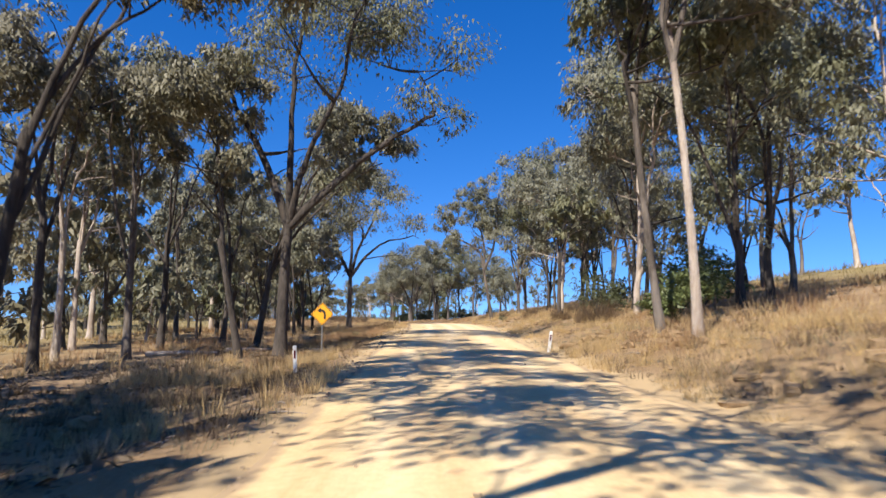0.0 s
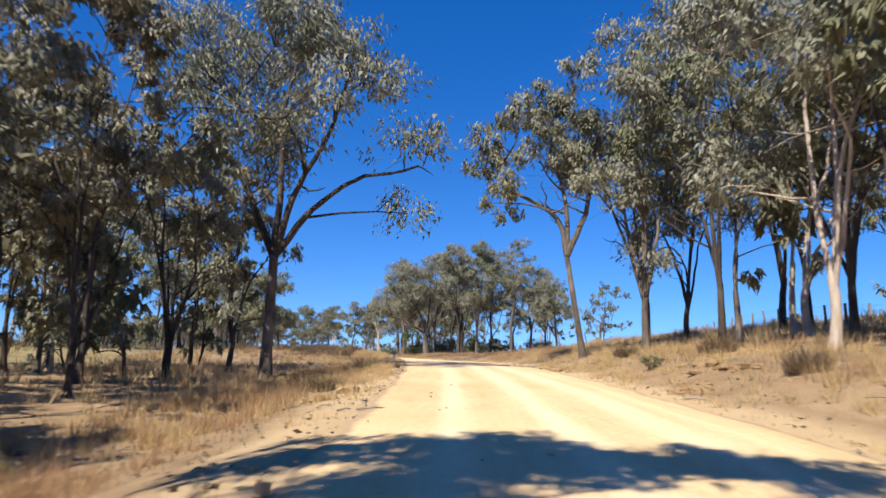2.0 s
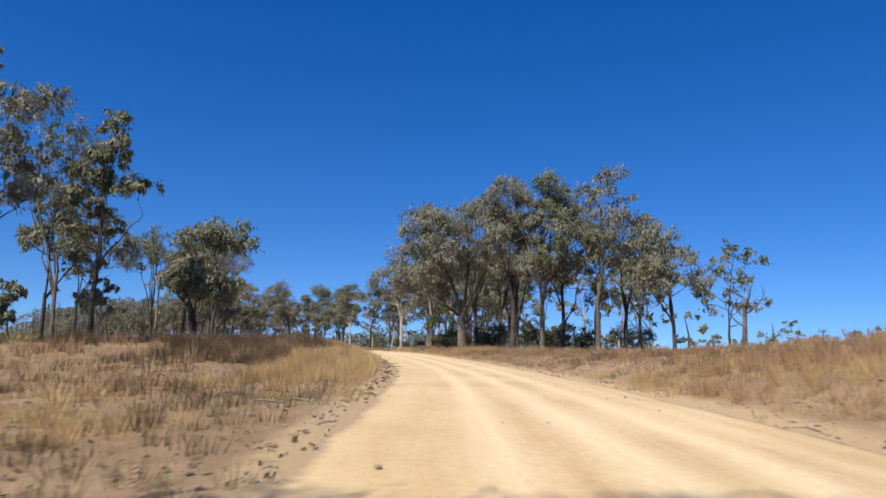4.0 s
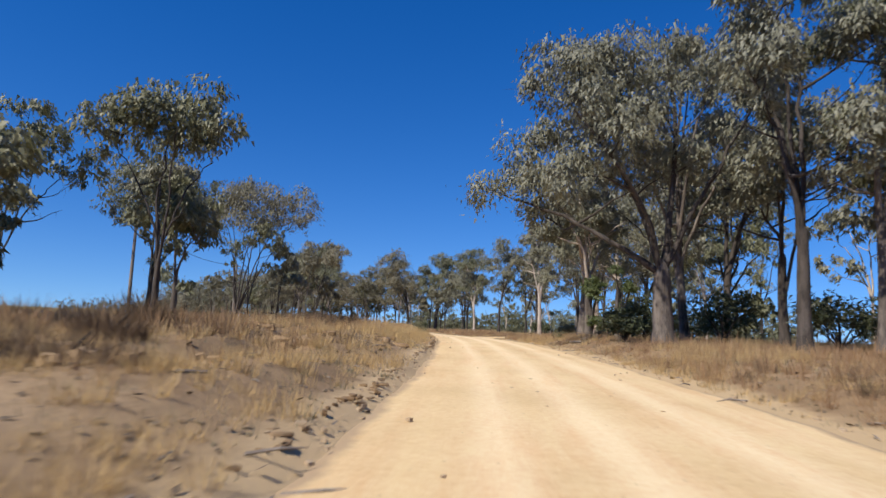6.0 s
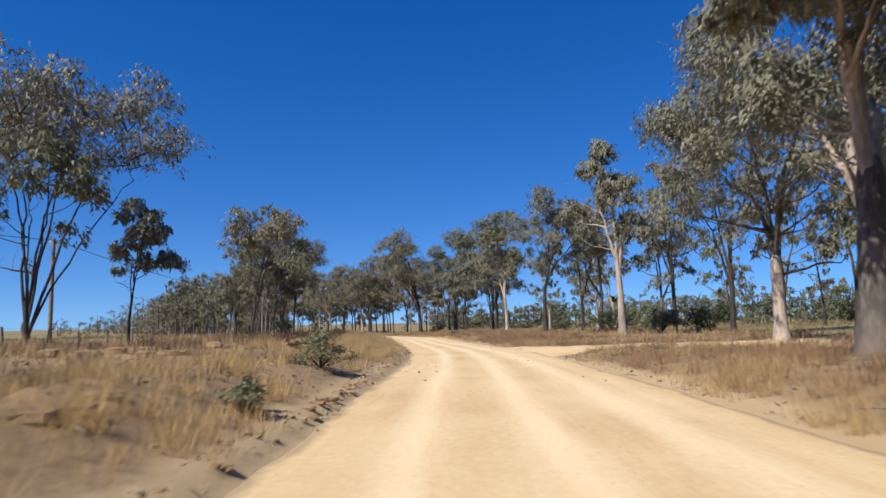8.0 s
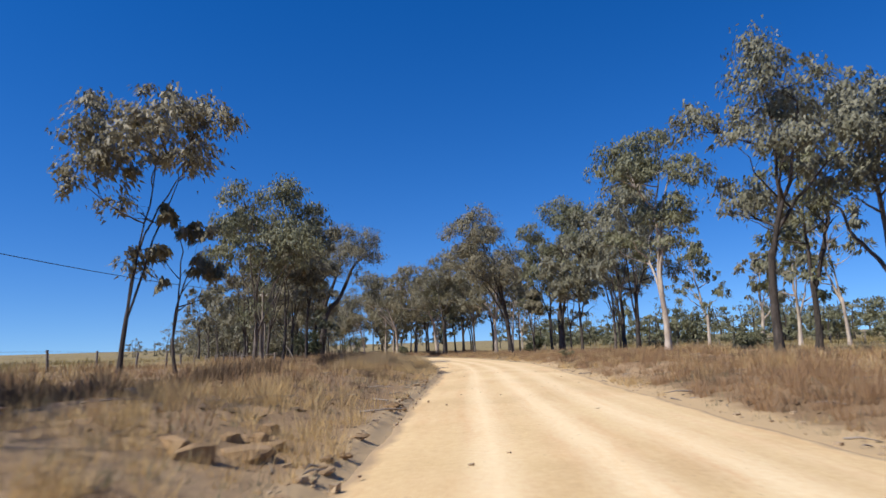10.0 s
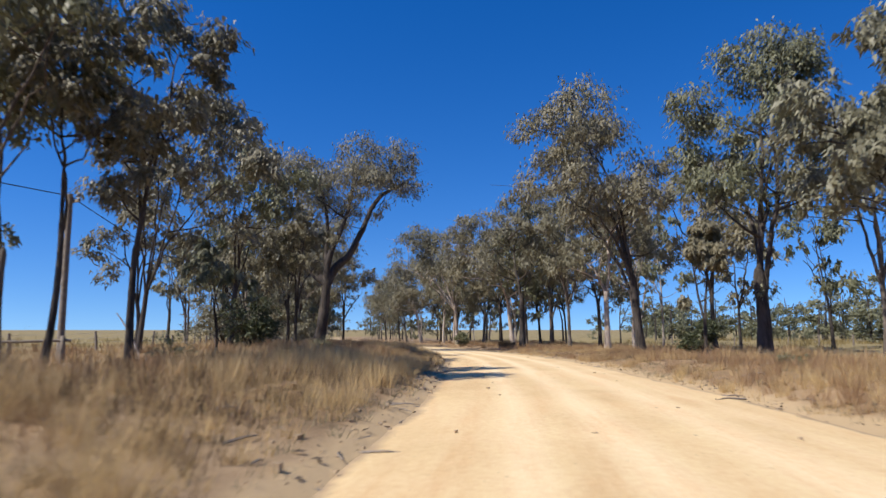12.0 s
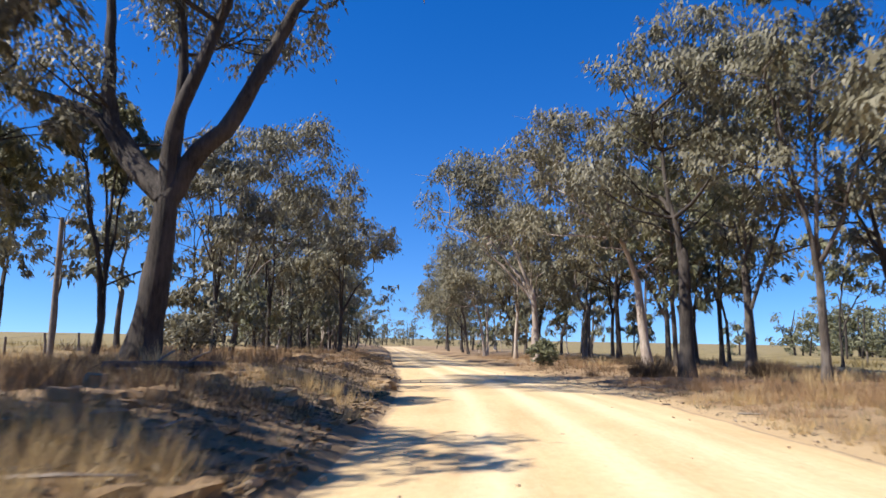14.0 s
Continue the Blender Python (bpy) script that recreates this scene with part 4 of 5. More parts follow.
def belt(s0, s1, u0, u1, n, top, group, leaf=("brown", "grey", "olive"), gap=3.6, leaves=3600, low=0.22, slim=1.0):
    placed = []
    tries = 0
    while len(placed) < n and tries < 60 * n:
        tries += 1
        s, u = s0 + (s1 - s0) * rng_b.random(), u0 + (u1 - u0) * rng_b.random()
        if any((s - a) ** 2 + (u - b) ** 2 < gap**2 for a, b in placed):
            continue
        placed.append((s, u))
        mid, right = at_line(np.array([s]))
        h = top * (0.8 + 0.35 * rng_b.random())
        tree(float(mid[0, 0] + u * right[0, 0]), float(mid[0, 1] + u * right[0, 1]), h, h * slim * (0.24 + 0.08 * rng_b.random()), h * (low + 0.15 * rng_b.random()),
             (rng_b.normal() * 0.8, rng_b.normal() * 0.8), stems=int(rng_b.integers(2, 5)), fork=0.2 + 0.15 * rng_b.random(), girth=(0.14 + 0.10 * rng_b.random()) * min(1.0, top / 12),
             bark=("dark", "grey", "dark", "pale")[int(rng_b.integers(4))], leaf=leaf[int(rng_b.integers(len(leaf)))], clumps=26, leaves=leaves, size=0.33, group=group)


belt(440, 560, -26, -9, 26, 16, "far left row of gums")
belt(425, 560, 9, 26, 22, 15, "far right row of gums")
belt(395, 440, 14, 34, 9, 15, "far right row of gums")
belt(345, 395, 20, 42, 6, 14, "right row of gums")
belt(420, 445, -30, -16, 5, 13, "left row of gums")
belt(128, 170, 18, 40, 10, 16, "gums on the hillside")
belt(90, 126, 22, 40, 8, 16, "gums on the hillside")
belt(142, 176, 8.5, 20, 8, 11, "gums on the hillside", ("grey", "olive"), 2.6, 3600, 0.40, 0.8)
belt(122, 178, -46, -22, 20, 12, "thicket of young gums", ("brown", "grey"))
belt(246, 290, 20, 44, 9, 16, "clump of gums at the bend", ("grey", "olive"))
belt(194, 236, -54, -29, 7, 14, "woods left of the bend", ("olive", "grey"))
belt(222, 258, -50, -30, 5, 7.0, "woods left of the bend", ("olive", "grey"), low=0.12, slim=1.2)
belt(296, 345, 28, 50, 5, 15, "gums past the side track", ("grey", "olive"))
for s0, s1, u0, u1, n, h in ((116, 174, -34, -13, 20, 5.5), (418, 450, -20, -9, 7, 5.5), (450, 560, -24, -7, 16, 6.5), (440, 560, 7.5, 24, 14, 6.0), (250, 290, 15, 36, 4, 5.0)):
    belt(s0, s1, u0, u1, n, h, "young gums of the understory", ("grey", "brown", "olive"), 2.2, 1500, 0.10, 1.3)


# ---- bushes and saplings ----
def brush(rng, h, r, n):
    """Thin dead stems that fan out from the ground: vertices and triangles."""
    a, d = rng.random(n) * 6.283, rng.random(n) ** 0.5
    foot = np.stack([0.75 * r * d * np.cos(a), 0.75 * r * d * np.sin(a), 0 * a], 1)
    a2 = a + rng.normal(size=n) * 0.9
    up = h * (0.35 + 0.75 * rng.random(n)) * (1.05 - 0.55 * d**2)
    side = up * (0.15 + 0.65 * rng.random(n))
    tip = foot + np.stack([side * np.cos(a2), side * np.sin(a2), up], 1)
    w = (0.006 + 0.007 * rng.random(n))[:, None]
    sd = rng.normal(size=(n, 3)) * (1, 1, 0.4)
    sd /= np.linalg.norm(sd, axis=1)[:, None]
    return np.stack([foot - sd * w, foot + sd * w, tip], 1).reshape(-1, 3), np.arange(3 * n).reshape(-1, 3)


def bush(x, y, h, r, leaf="dark", leaves=1800, label="", name="bush", size=0.2, group="roadside bushes"):
    rng = np.random.default_rng(int(abs(x * 370 + y * 1010)) + 7)
    ob = base_at(name, x, y, ground_z(x, y) - 0.03)
    tagged(ob, label or f"low dense bush with {LOOKS.get(leaf, 'dry twigs')} in dry grass", "bush", group)
    n = max(5, int(6 + 3 * r))
    d = rng.normal(size=(n, 3))
    d /= np.linalg.norm(d, axis=1)[:, None]
    pts = np.abs(d * (1, 1, 1)) * np.sign(d) * (r * 0.62, r * 0.62, h * 0.30) + (0, 0, h * 0.52)
    sh = Shape()
    for p in pts:
        sh.tube(curve((0, 0, 0), (p[0] * 0.3, p[1] * 0.3, p[2] * 0.6), p, 5), 0.035 * h**0.5 * (1 - 0.7 * np.linspace(0, 1, 5)), 4)
        if name != "shrub":
            sh.make("stem", BARK_DARK, ob)
            sh = Shape()
    if name == "shrub":
        sh.make("stem", BARK_DARK, ob)
    reach = np.full(len(pts), 0.52 * r) * (0.75 + 0.5 * rng.random(len(pts)))
    if leaf == "weed":
        v, q = brush(rng, h, r, leaves)
    else:
        v, q = leaf_quads(rng, pts, reach, np.full(len(pts), leaves // n), size, 0.1)
    v[:, 2] = np.maximum(v[:, 2], 0.02)
    mat = {"weed": WEEDS, "straw": STRAW_RED}.get(leaf) or LEAVES[leaf]
    crown = new("foliage", mesh_of("foliage", v, q, mat, False))
    crown.parent = ob
    return ob


bush(-85.6, 264.8, 3.6, 1.9, "dark", 3800, "large dark green bush among dry grass", size=0.22)
bush(-61.0, 277.8, 2.3, 1.3, "dark", 2600, "rounded dark green bush beneath the gum trees")
bush(-12.2, 171.8, 5.2, 1.1, "green", 2600, "bright green creeper-covered sapling beside a gum trunk", "sapling")
bush(-10.2, 171.0, 6.2, 1.2, "green", 6500, "tall fresh green wattle beside the gum trees", "wattle", size=0.115)
bush(-8.4, 173.5, 3.6, 2.2, "dark", 3600)
bush(-11.0, 175.5, 2.6, 1.9, "dark", 2600)
bush(8.6, 25.5, 2.2, 1.5, "green", 2400, "yellow-green bush on the bank beneath gum trees")
bush(11.5, 30.5, 2.6, 2.0, "green", 2600, "yellow-green bush on the bank beneath gum trees")
bush(9.5, 40.5, 3.0, 2.2, "dark", 3000)
bush(13.5, 36.0, 3.2, 2.4, "dark", 3000)
bush(7.4, 33.0, 1.4, 1.3, "weed", 1500)
for X, Y, H, R, lf in ((-4.0, 164.0, 3.2, 2.4, "dark"), (1.5, 162.0, 2.8, 2.6, "dark"), (-9.5, 162.5, 2.4, 1.5, "dark"), (6.0, 163.0, 3.0, 2.6, "dark"), (12.5, 164.0, 3.0, 2.6, "olive"), (-5.0, 186.0, 3.0, 2.6, "dark"), (-16.5, 226.0, 2.6, 2.4, "dark"),
                       (-20.5, 224.0, 2.2, 1.6, "olive"), (-26.0, 238.0, 2.6, 2.2, "dark"), (-36.0, 262.0, 1.8, 1.8, "olive"), (-46.0, 278.0, 1.6, 1.6, "olive"), (-94.0, 269.5, 3.0, 2.2, "brown"), (-99.5, 275.5, 2.6, 2.0, "dark"),
                       (-108.0, 290.0, 2.6, 2.0, "brown"), (-99.0, 309.5, 1.5, 1.2, "olive"), (-87.5, 301.5, 1.2, 1.2, "weed"), (-84.0, 306.5, 1.1, 1.1, "weed")):
    bush(X, Y, H, R, lf, 2200, size=0.26)
bush(-26.7, 175.7, 0.85, 0.68, "olive", 2400, "low grey-green gum regrowth shrub on the verge", "shrub", size=0.075, group="verge shrubs")
# small brown weeds and low shrubs on the verges
rng_w = np.random.default_rng(77)
for X, Y, H, R, lf in ((-6.0, 24.0, 0.9, 0.9, "weed"), (-7.6, 33.5, 1.0, 1.0, "weed"), (-5.6, 40.0, 0.8, 0.9, "weed"), (-4.6, 58.5, 0.7, 1.1, "weed"), (-6.6, 65.0, 0.9, 1.2, "weed"), (-5.6, 72.5, 1.0, 1.4, "weed"), (-6.2, 47.5, 0.6, 0.6, "olive"),
                       (7.0, 56.0, 0.9, 0.9, "weed"), (8.2, 49.0, 0.8, 0.8, "weed"), (8.6, 66.0, 1.1, 1.2, "weed"), (6.4, 71.0, 0.8, 1.0, "weed"), (5.6, 64.0, 0.6, 0.6, "olive"), (7.5, 43.5, 1.1, 1.1, "weed"), (10.5, 54.0, 1.3, 1.3, "weed"),
                       (-24.0, 168.8, 0.6, 0.6, "olive"), (-27.5, 163.5, 1.0, 1.2, "weed"), (-33.0, 171.0, 1.1, 1.4, "weed"), (-17.0, 131.0, 0.9, 1.2, "weed"), (-21.5, 137.0, 1.2, 1.6, "weed"), (-15.5, 125.0, 1.0, 1.5, "weed"), (-19.5, 121.5, 1.2, 1.8, "weed"),
                       (-14.3, 170.5, 0.7, 0.7, "olive"), (-11.2, 166.5, 0.8, 0.8, "olive"), (-53.5, 227.0, 1.1, 1.5, "weed"), (-57.5, 233.0, 1.1, 1.7, "weed"), (-61.0, 240.0, 1.0, 1.4, "weed"), (-68.5, 248.0, 1.1, 1.3, "olive"), (-71.5, 255.5, 0.9, 1.2, "weed"), (-77.5, 263.5, 1.0, 1.2, "olive"),
                       (-81.5, 268.5, 0.9, 1.4, "weed"), (-86.0, 276.5, 1.0, 1.6, "weed"), (-90.5, 281.5, 0.9, 1.4, "weed"), (-46.5, 244.5, 0.7, 0.9, "olive"), (-54.0, 263.0, 0.7, 0.9, "olive")):
    bush(X, Y, H * 0.9, R * 0.7, lf, 900, size=0.085, label="low scrubby " + ("grey-green shrub" if lf == "olive" else "dry brown shrub") + " on the grassy verge", name="shrub", group="verge shrubs")


for X, Y, H, R in ((-13.0, 112.5, 0.8, 1.2), (-16.0, 110.5, 0.9, 1.3), (-18.5, 114.0, 0.9, 1.3), (-13.5, 118.5, 0.9, 1.4), (-16.5, 117.0, 1.1, 1.7), (-18.5, 124.5, 1.0, 1.2), (-22.0, 120.5, 1.1, 1.4), (-25.5, 116.0, 1.1, 1.4), (-14.5, 127.5, 0.8, 1.3), (-30.0, 161.0, 0.9, 1.3)):
    bush(X, Y, H, R, "weed", 1500, size=0.09, label="spreading dark brown shrub on the washed-out verge", name="shrub", group="verge shrubs")


# ---- grass ----
def lattice(x, y, cell, seed):
    """Smooth uneven values from 0 to 1 over the plan."""
    table = np.random.default_rng(seed).random((128, 128))
    fx, fy = x / cell + 900, y / cell + 900
    i, j = np.floor(fx).astype(int), np.floor(fy).astype(int)
    a, b = fx - i, fy - j
    a, b = a * a * (3 - 2 * a), b * b * (3 - 2 * b)
    t = lambda di, dj: table[(i + di) % 128, (j + dj) % 128]
    return (t(0, 0) * (1 - a) + t(1, 0) * a) * (1 - b) + (t(0, 1) * (1 - a) + t(1, 1) * a) * b


def grass(name, label, mat, seed, u0, u1, density, blades, tall, width, bare=0.45, s0=84.0, s1=450.0, spread=0.14, sides=(-1, 1), field=1):
    """Tussocks: fans of thin blades, in patches with bare earth between them."""
    rng = np.random.default_rng(seed)
    n = int((s1 - s0) * (u1 - u0) * len(set(sides)) * density)
    s = s0 + (s1 - s0) * rng.random(n)
    u = (u0 + (u1 - u0) * rng.random(n) ** 1.1) * np.where(rng.random(n) < 0.5, *sides)
    u = u + np.sign(u) * widen(s)
    mid, right = at_line(s)
    x, y = mid[:, 0] + u * right[:, 0], mid[:, 1] + u * right[:, 1]
    p = 0.34 * lattice(x, y, 6.5, 3 * field) + 0.40 * lattice(x, y, 2.1, 3 * field + 1) + 0.26 * lattice(x, y, 0.7, 3 * field + 2)
    thin = np.where((s < 126) & (u < 0), 0.16, 0.0) if mat != WEEDS else 0.0
    edge = 3.45 + 0.45 * np.sin(s * 0.6) + 0.3 * np.sin(s * 2.3)
    keep = (p > bare + thin + 0.05 * rng.normal(size=n)) & ~side_track(x, y) & ~((u < 0) & (s > 120) & (s < 310) & (-u - widen(s) < edge))
    s, u, x, y, p = s[keep], u[keep], x[keep], y[keep], p[keep]
    z = height(s, u, x, y)
    big = np.clip(0.55 + 3.0 * (p - bare), 0.4, 1.35) * (0.6 + 0.7 * rng.random(len(x)))
    k = np.repeat(np.arange(len(x)), np.maximum(3, blades * big * (0.6 + 0.6 * rng.random(len(x)))).astype(int))
    m = len(k)
    an, d = rng.random(m) * 6.283, rng.random(m) ** 0.5
    rr = spread * (0.6 + 0.5 * big[k]) * d
    b0 = np.stack([x[k] + rr * np.cos(an), y[k] + rr * np.sin(an), z[k] - 0.02], 1)
    ln = tall * big[k] * (0.45 + 0.65 * rng.random(m))
    lean = np.clip(0.10 + 0.50 * d * rng.random(m) + 0.30 * rng.random(m) ** 2, 0, 0.9)
    a2 = an + 0.6 * rng.normal(size=m)
    tipv = b0 + np.stack([ln * lean * np.cos(a2), ln * lean * np.sin(a2), ln * np.sqrt(1 - lean**2)], 1)
    fa = rng.random(m) * 6.283
    sd = np.stack([np.cos(fa), np.sin(fa), 0 * fa], 1)
    w = (width * (0.6 + 0.8 * rng.random(m)) * (1 + 0.10 * np.maximum(np.abs(u)[k] - 4, 0)))[:, None]
    v = np.stack([b0 - sd * w, b0 + sd * w, tipv], 1).reshape(-1, 3)
    ob = new(name, mesh_of(name, v, np.arange(3 * m).reshape(-1, 3), mat, False))
    tagged(ob, label, "grass", kind="stuff")


grass("verge_grass", "tufts of straw-coloured dry grass along the road", STRAW, 11, 3.4, 9.5, 3.8, 32, 0.42, 0.0048, bare=0.485, s1=400)
grass("short_grass", "short grey-brown weeds and grass on the verge", STALK, 12, 3.4, 10.0, 5.0, 9, 0.15, 0.0055, bare=0.37, s1=400, field=2)
grass("meadow_grass", "dry golden grass between the roadside trees", STRAW, 13, 9.0, 26.0, 0.9, 16, 0.52, 0.0090, bare=0.45, spread=0.22)
grass("red_grass", "reddish brown dry grass behind the verge", STRAW_RED, 14, 5.2, 26.0, 1.3, 13, 0.52, 0.0076, bare=0.41, spread=0.22, field=3)
grass("paddock_grass", "sparse tall dry grass in the open paddock", PADDOCK, 15, 26.0, 110.0, 0.16, 9, 0.65, 0.0085, bare=0.38, spread=0.7)
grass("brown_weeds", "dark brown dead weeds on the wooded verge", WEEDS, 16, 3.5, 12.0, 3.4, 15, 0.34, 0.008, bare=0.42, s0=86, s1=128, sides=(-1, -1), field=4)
grass("brown_weeds", "dark brown dead weeds beneath roadside gums", WEEDS, 17, 3.7, 13.0, 2.2, 16, 0.38, 0.008, bare=0.44, s0=338, s1=440, sides=(-1, -1), field=4)
grass("brown_weeds", "scattered brown dead weeds among dry grass", WEEDS, 18, 4.2, 15.0, 1.4, 28, 0.36, 0.0060, bare=0.50, s0=172, s1=440, spread=0.2, field=4)
# weeds on the right bank, their dark brown partly standing in for shade
grass("brown_weeds", "dead weeds on the bank, coloured dark brown to deepen its shade", WEEDS, 19, 3.6, 9.0, 2.4, 15, 0.34, 0.008, bare=0.45, s0=84, s1=122, sides=(1, 1), field=4)
grass("tall_tussocks", "tall pale tussocks of dry grass beside the road", STRAW, 21, 3.8, 8.0, 4.4, 42, 0.58, 0.0048, bare=0.45, s0=318, s1=386, sides=(-1, -1), field=5)
grass("tall_tussocks", "pale tussocks of dry grass on the bank", STRAW, 22, 4.3, 11.0, 1.9, 28, 0.46, 0.0058, bare=0.43, s0=95, s1=185, sides=(1, 1), field=5)


for S0, S1, U0, U1 in ((197, 228, 8.0, 13.5), (246, 264, 8.0, 12.5), (280, 318, 8.5, 13.5)):
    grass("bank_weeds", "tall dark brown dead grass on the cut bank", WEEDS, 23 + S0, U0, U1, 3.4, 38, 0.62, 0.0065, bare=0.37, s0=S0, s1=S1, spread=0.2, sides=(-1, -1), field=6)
grass("hump_grass", "soft pale dry grass on the hump beside the road", STRAW, 24, 3.9, 7.8, 5.2, 38, 0.38, 0.0046, bare=0.41, s0=188, s1=312, sides=(-1, -1), field=7)
grass("right_verge_grass", "close tan dry grass along the road edge", STRAW_RED, 25, 3.9, 11.0, 2.6, 30, 0.42, 0.0055, bare=0.38, s0=182, s1=405, sides=(1, 1), field=8)


grass("hump_grass", "dense tan dry grass before the thicket", STRAW_RED, 26, 5.0, 8.8, 5.0, 40, 0.42, 0.0052, bare=0.37, s0=128, s1=174, sides=(-1, -1), field=7)


def litter(label, seed, n, s0, s1, u0, u1, size):
    """Fallen leaves and bark flakes lying on the ground."""
    rng = np.random.default_rng(seed)
    s, u = s0 + (s1 - s0) * rng.random(n), u0 + (u1 - u0) * rng.random(n)
    mid, right = at_line(s)
    x, y = mid[:, 0] + u * right[:, 0], mid[:, 1] + u * right[:, 1]
    keep = (0.5 + 0.9 * ripples(x * 0.5 + 3, y * 0.5) + 0.35 * rng.random(n) > 0.42) & ~side_track(x, y)
    s, u, x, y = s[keep], u[keep], x[keep], y[keep]
    c = np.stack([x, y, height(s, u, x, y) + 0.012 + 0.02 * rng.random(len(x))], 1)
    a = rng.random(len(x)) * 6.283
    ln = size * (0.4 + 0.9 * rng.random(len(x)))
    ax = np.stack([np.cos(a) * ln, np.sin(a) * ln, rng.normal(size=len(x)) * 0.25 * ln], 1)
    sd = np.stack([-np.sin(a) * ln, np.cos(a) * ln, rng.normal(size=len(x)) * 0.3 * ln], 1) * 0.32
    v = np.stack([c - ax * 0.5, c + sd, c + ax * 0.6, c - sd], 1).reshape(-1, 3)
    tagged(new("leaf_litter", mesh_of("leaf_litter", v, np.arange(len(v)).reshape(-1, 4), LITTER, False)), label, "leaf litter", kind="stuff")


# the first two lie thick where shade falls, to darken the ground there
litter("dead gum leaves and bark, coloured dark to deepen the verge's shade", 61, 15000, 86, 130, -15, -4.0, 0.15)
litter("dead leaves and bark, coloured dark to deepen shade beneath roadside gums", 62, 18000, 378, 445, -14, -3.8, 0.16)
litter("scattered dead leaves among the dry grass", 63, 15000, 130, 400, -11, -3.3, 0.11)
litter("scattered dead leaves along the grassy bank", 64, 10000, 90, 440, 3.5, 11, 0.11)


# ---- loose stones, clods and fallen twigs along the edges ----
def clods():
    rng = np.random.default_rng(31)
    n = 5000
    s = 86 + 330 * rng.random(n)
    left = rng.random(n) < 0.68
    u = np.where(left, -(HALF + widen(s)) + 0.05 - np.abs(rng.normal(size=n)) * 0.42, HALF + widen(s) + 0.05 + np.abs(rng.normal(size=n)) * 0.45)
    out = rng.random(n) < 0.45
    u = np.where(out, (HALF + 0.3 + 6.0 * rng.random(n) ** 1.3) * np.where(rng.random(n) < 0.75, -1, 1), u)
    loose = rng.random(n) < 0.07
    u = np.where(loose, (rng.random(n) * 2 - 1) * HALF, u)
    size = np.where(loose, 0.015 + 0.02 * rng.random(n), 0.012 + 0.045 * rng.random(n) ** 2.5)
    size = np.where(out & ~loose, size * 0.6, size)
    mid, right = at_line(s)
    x, y = mid[:, 0] + u * right[:, 0], mid[:, 1] + u * right[:, 1]
    z = np.maximum(height(s, u, x, y), np.where(np.abs(u) < HALF + widen(s), mid[:, 2] + 0.05, -99))
    cube = np.array([(a, b, c) for c in (-0.6, 0.7) for a, b in ((-1, -1), (1, -1), (1, 1), (-1, 1))], float)
    quad = np.array([(3, 2, 1, 0), (4, 5, 6, 7), (0, 1, 5, 4), (1, 2, 6, 5), (2, 3, 7, 6), (3, 0, 4, 7)])
    v = cube[None] * size[:, None, None] * (0.6 + 0.7 * rng.random((n, 1, 3))) * (0.65 + 0.5 * rng.random((n, 8, 3)))
    a = rng.random(n) * 6.28
    vx, vy = v[..., 0] * np.cos(a)[:, None] - v[..., 1] * np.sin(a)[:, None], v[..., 0] * np.sin(a)[:, None] + v[..., 1] * np.cos(a)[:, None]
    v = np.stack([vx + x[:, None], vy + y[:, None], v[..., 2] + z[:, None] + 0.2 * size[:, None]], -1).reshape(-1, 3)
    q = (quad[None] + 8 * np.arange(n)[:, None, None]).reshape(-1, 4)
    tagged(new("loose_stones", mesh_of("loose_stones", v, q, STONE, False)), "loose stones and clods crumbled along the road edge", "stones", kind="stuff")


def twigs():
    rng = np.random.default_rng(32)
    sh = Shape()
    for _ in range(1300):
        s = 86 + 320 * rng.random()
        u = (3.3 + 9 * rng.random() ** 1.4) * (-1 if rng.random() < 0.6 else 1)
        mid, right = at_line(np.array([s]))
        x, y = float(mid[0, 0] + u * right[0, 0]), float(mid[0, 1] + u * right[0, 1])
        z = float(height(np.array([s]), np.array([u]), np.array([x]), np.array([y]))[0]) + 0.02
        a, ln = rng.random() * 6.28, 0.15 + 0.9 * rng.random() ** 2
        p = np.array([(x, y, z), (x + 0.5 * ln * math.cos(a), y + 0.5 * ln * math.sin(a), z + 0.03), (x + ln * math.cos(a + 0.2), y + ln * math.sin(a + 0.2), z)])
        sh.tube(p, [0.012 + 0.01 * ln, 0.010 + 0.008 * ln, 0.005], 4)
    ob = sh.make("fallen_twigs", TIMBER, smooth=False)
    tagged(ob, "fallen grey twigs and strips of bark on the verge", "twigs", kind="stuff")


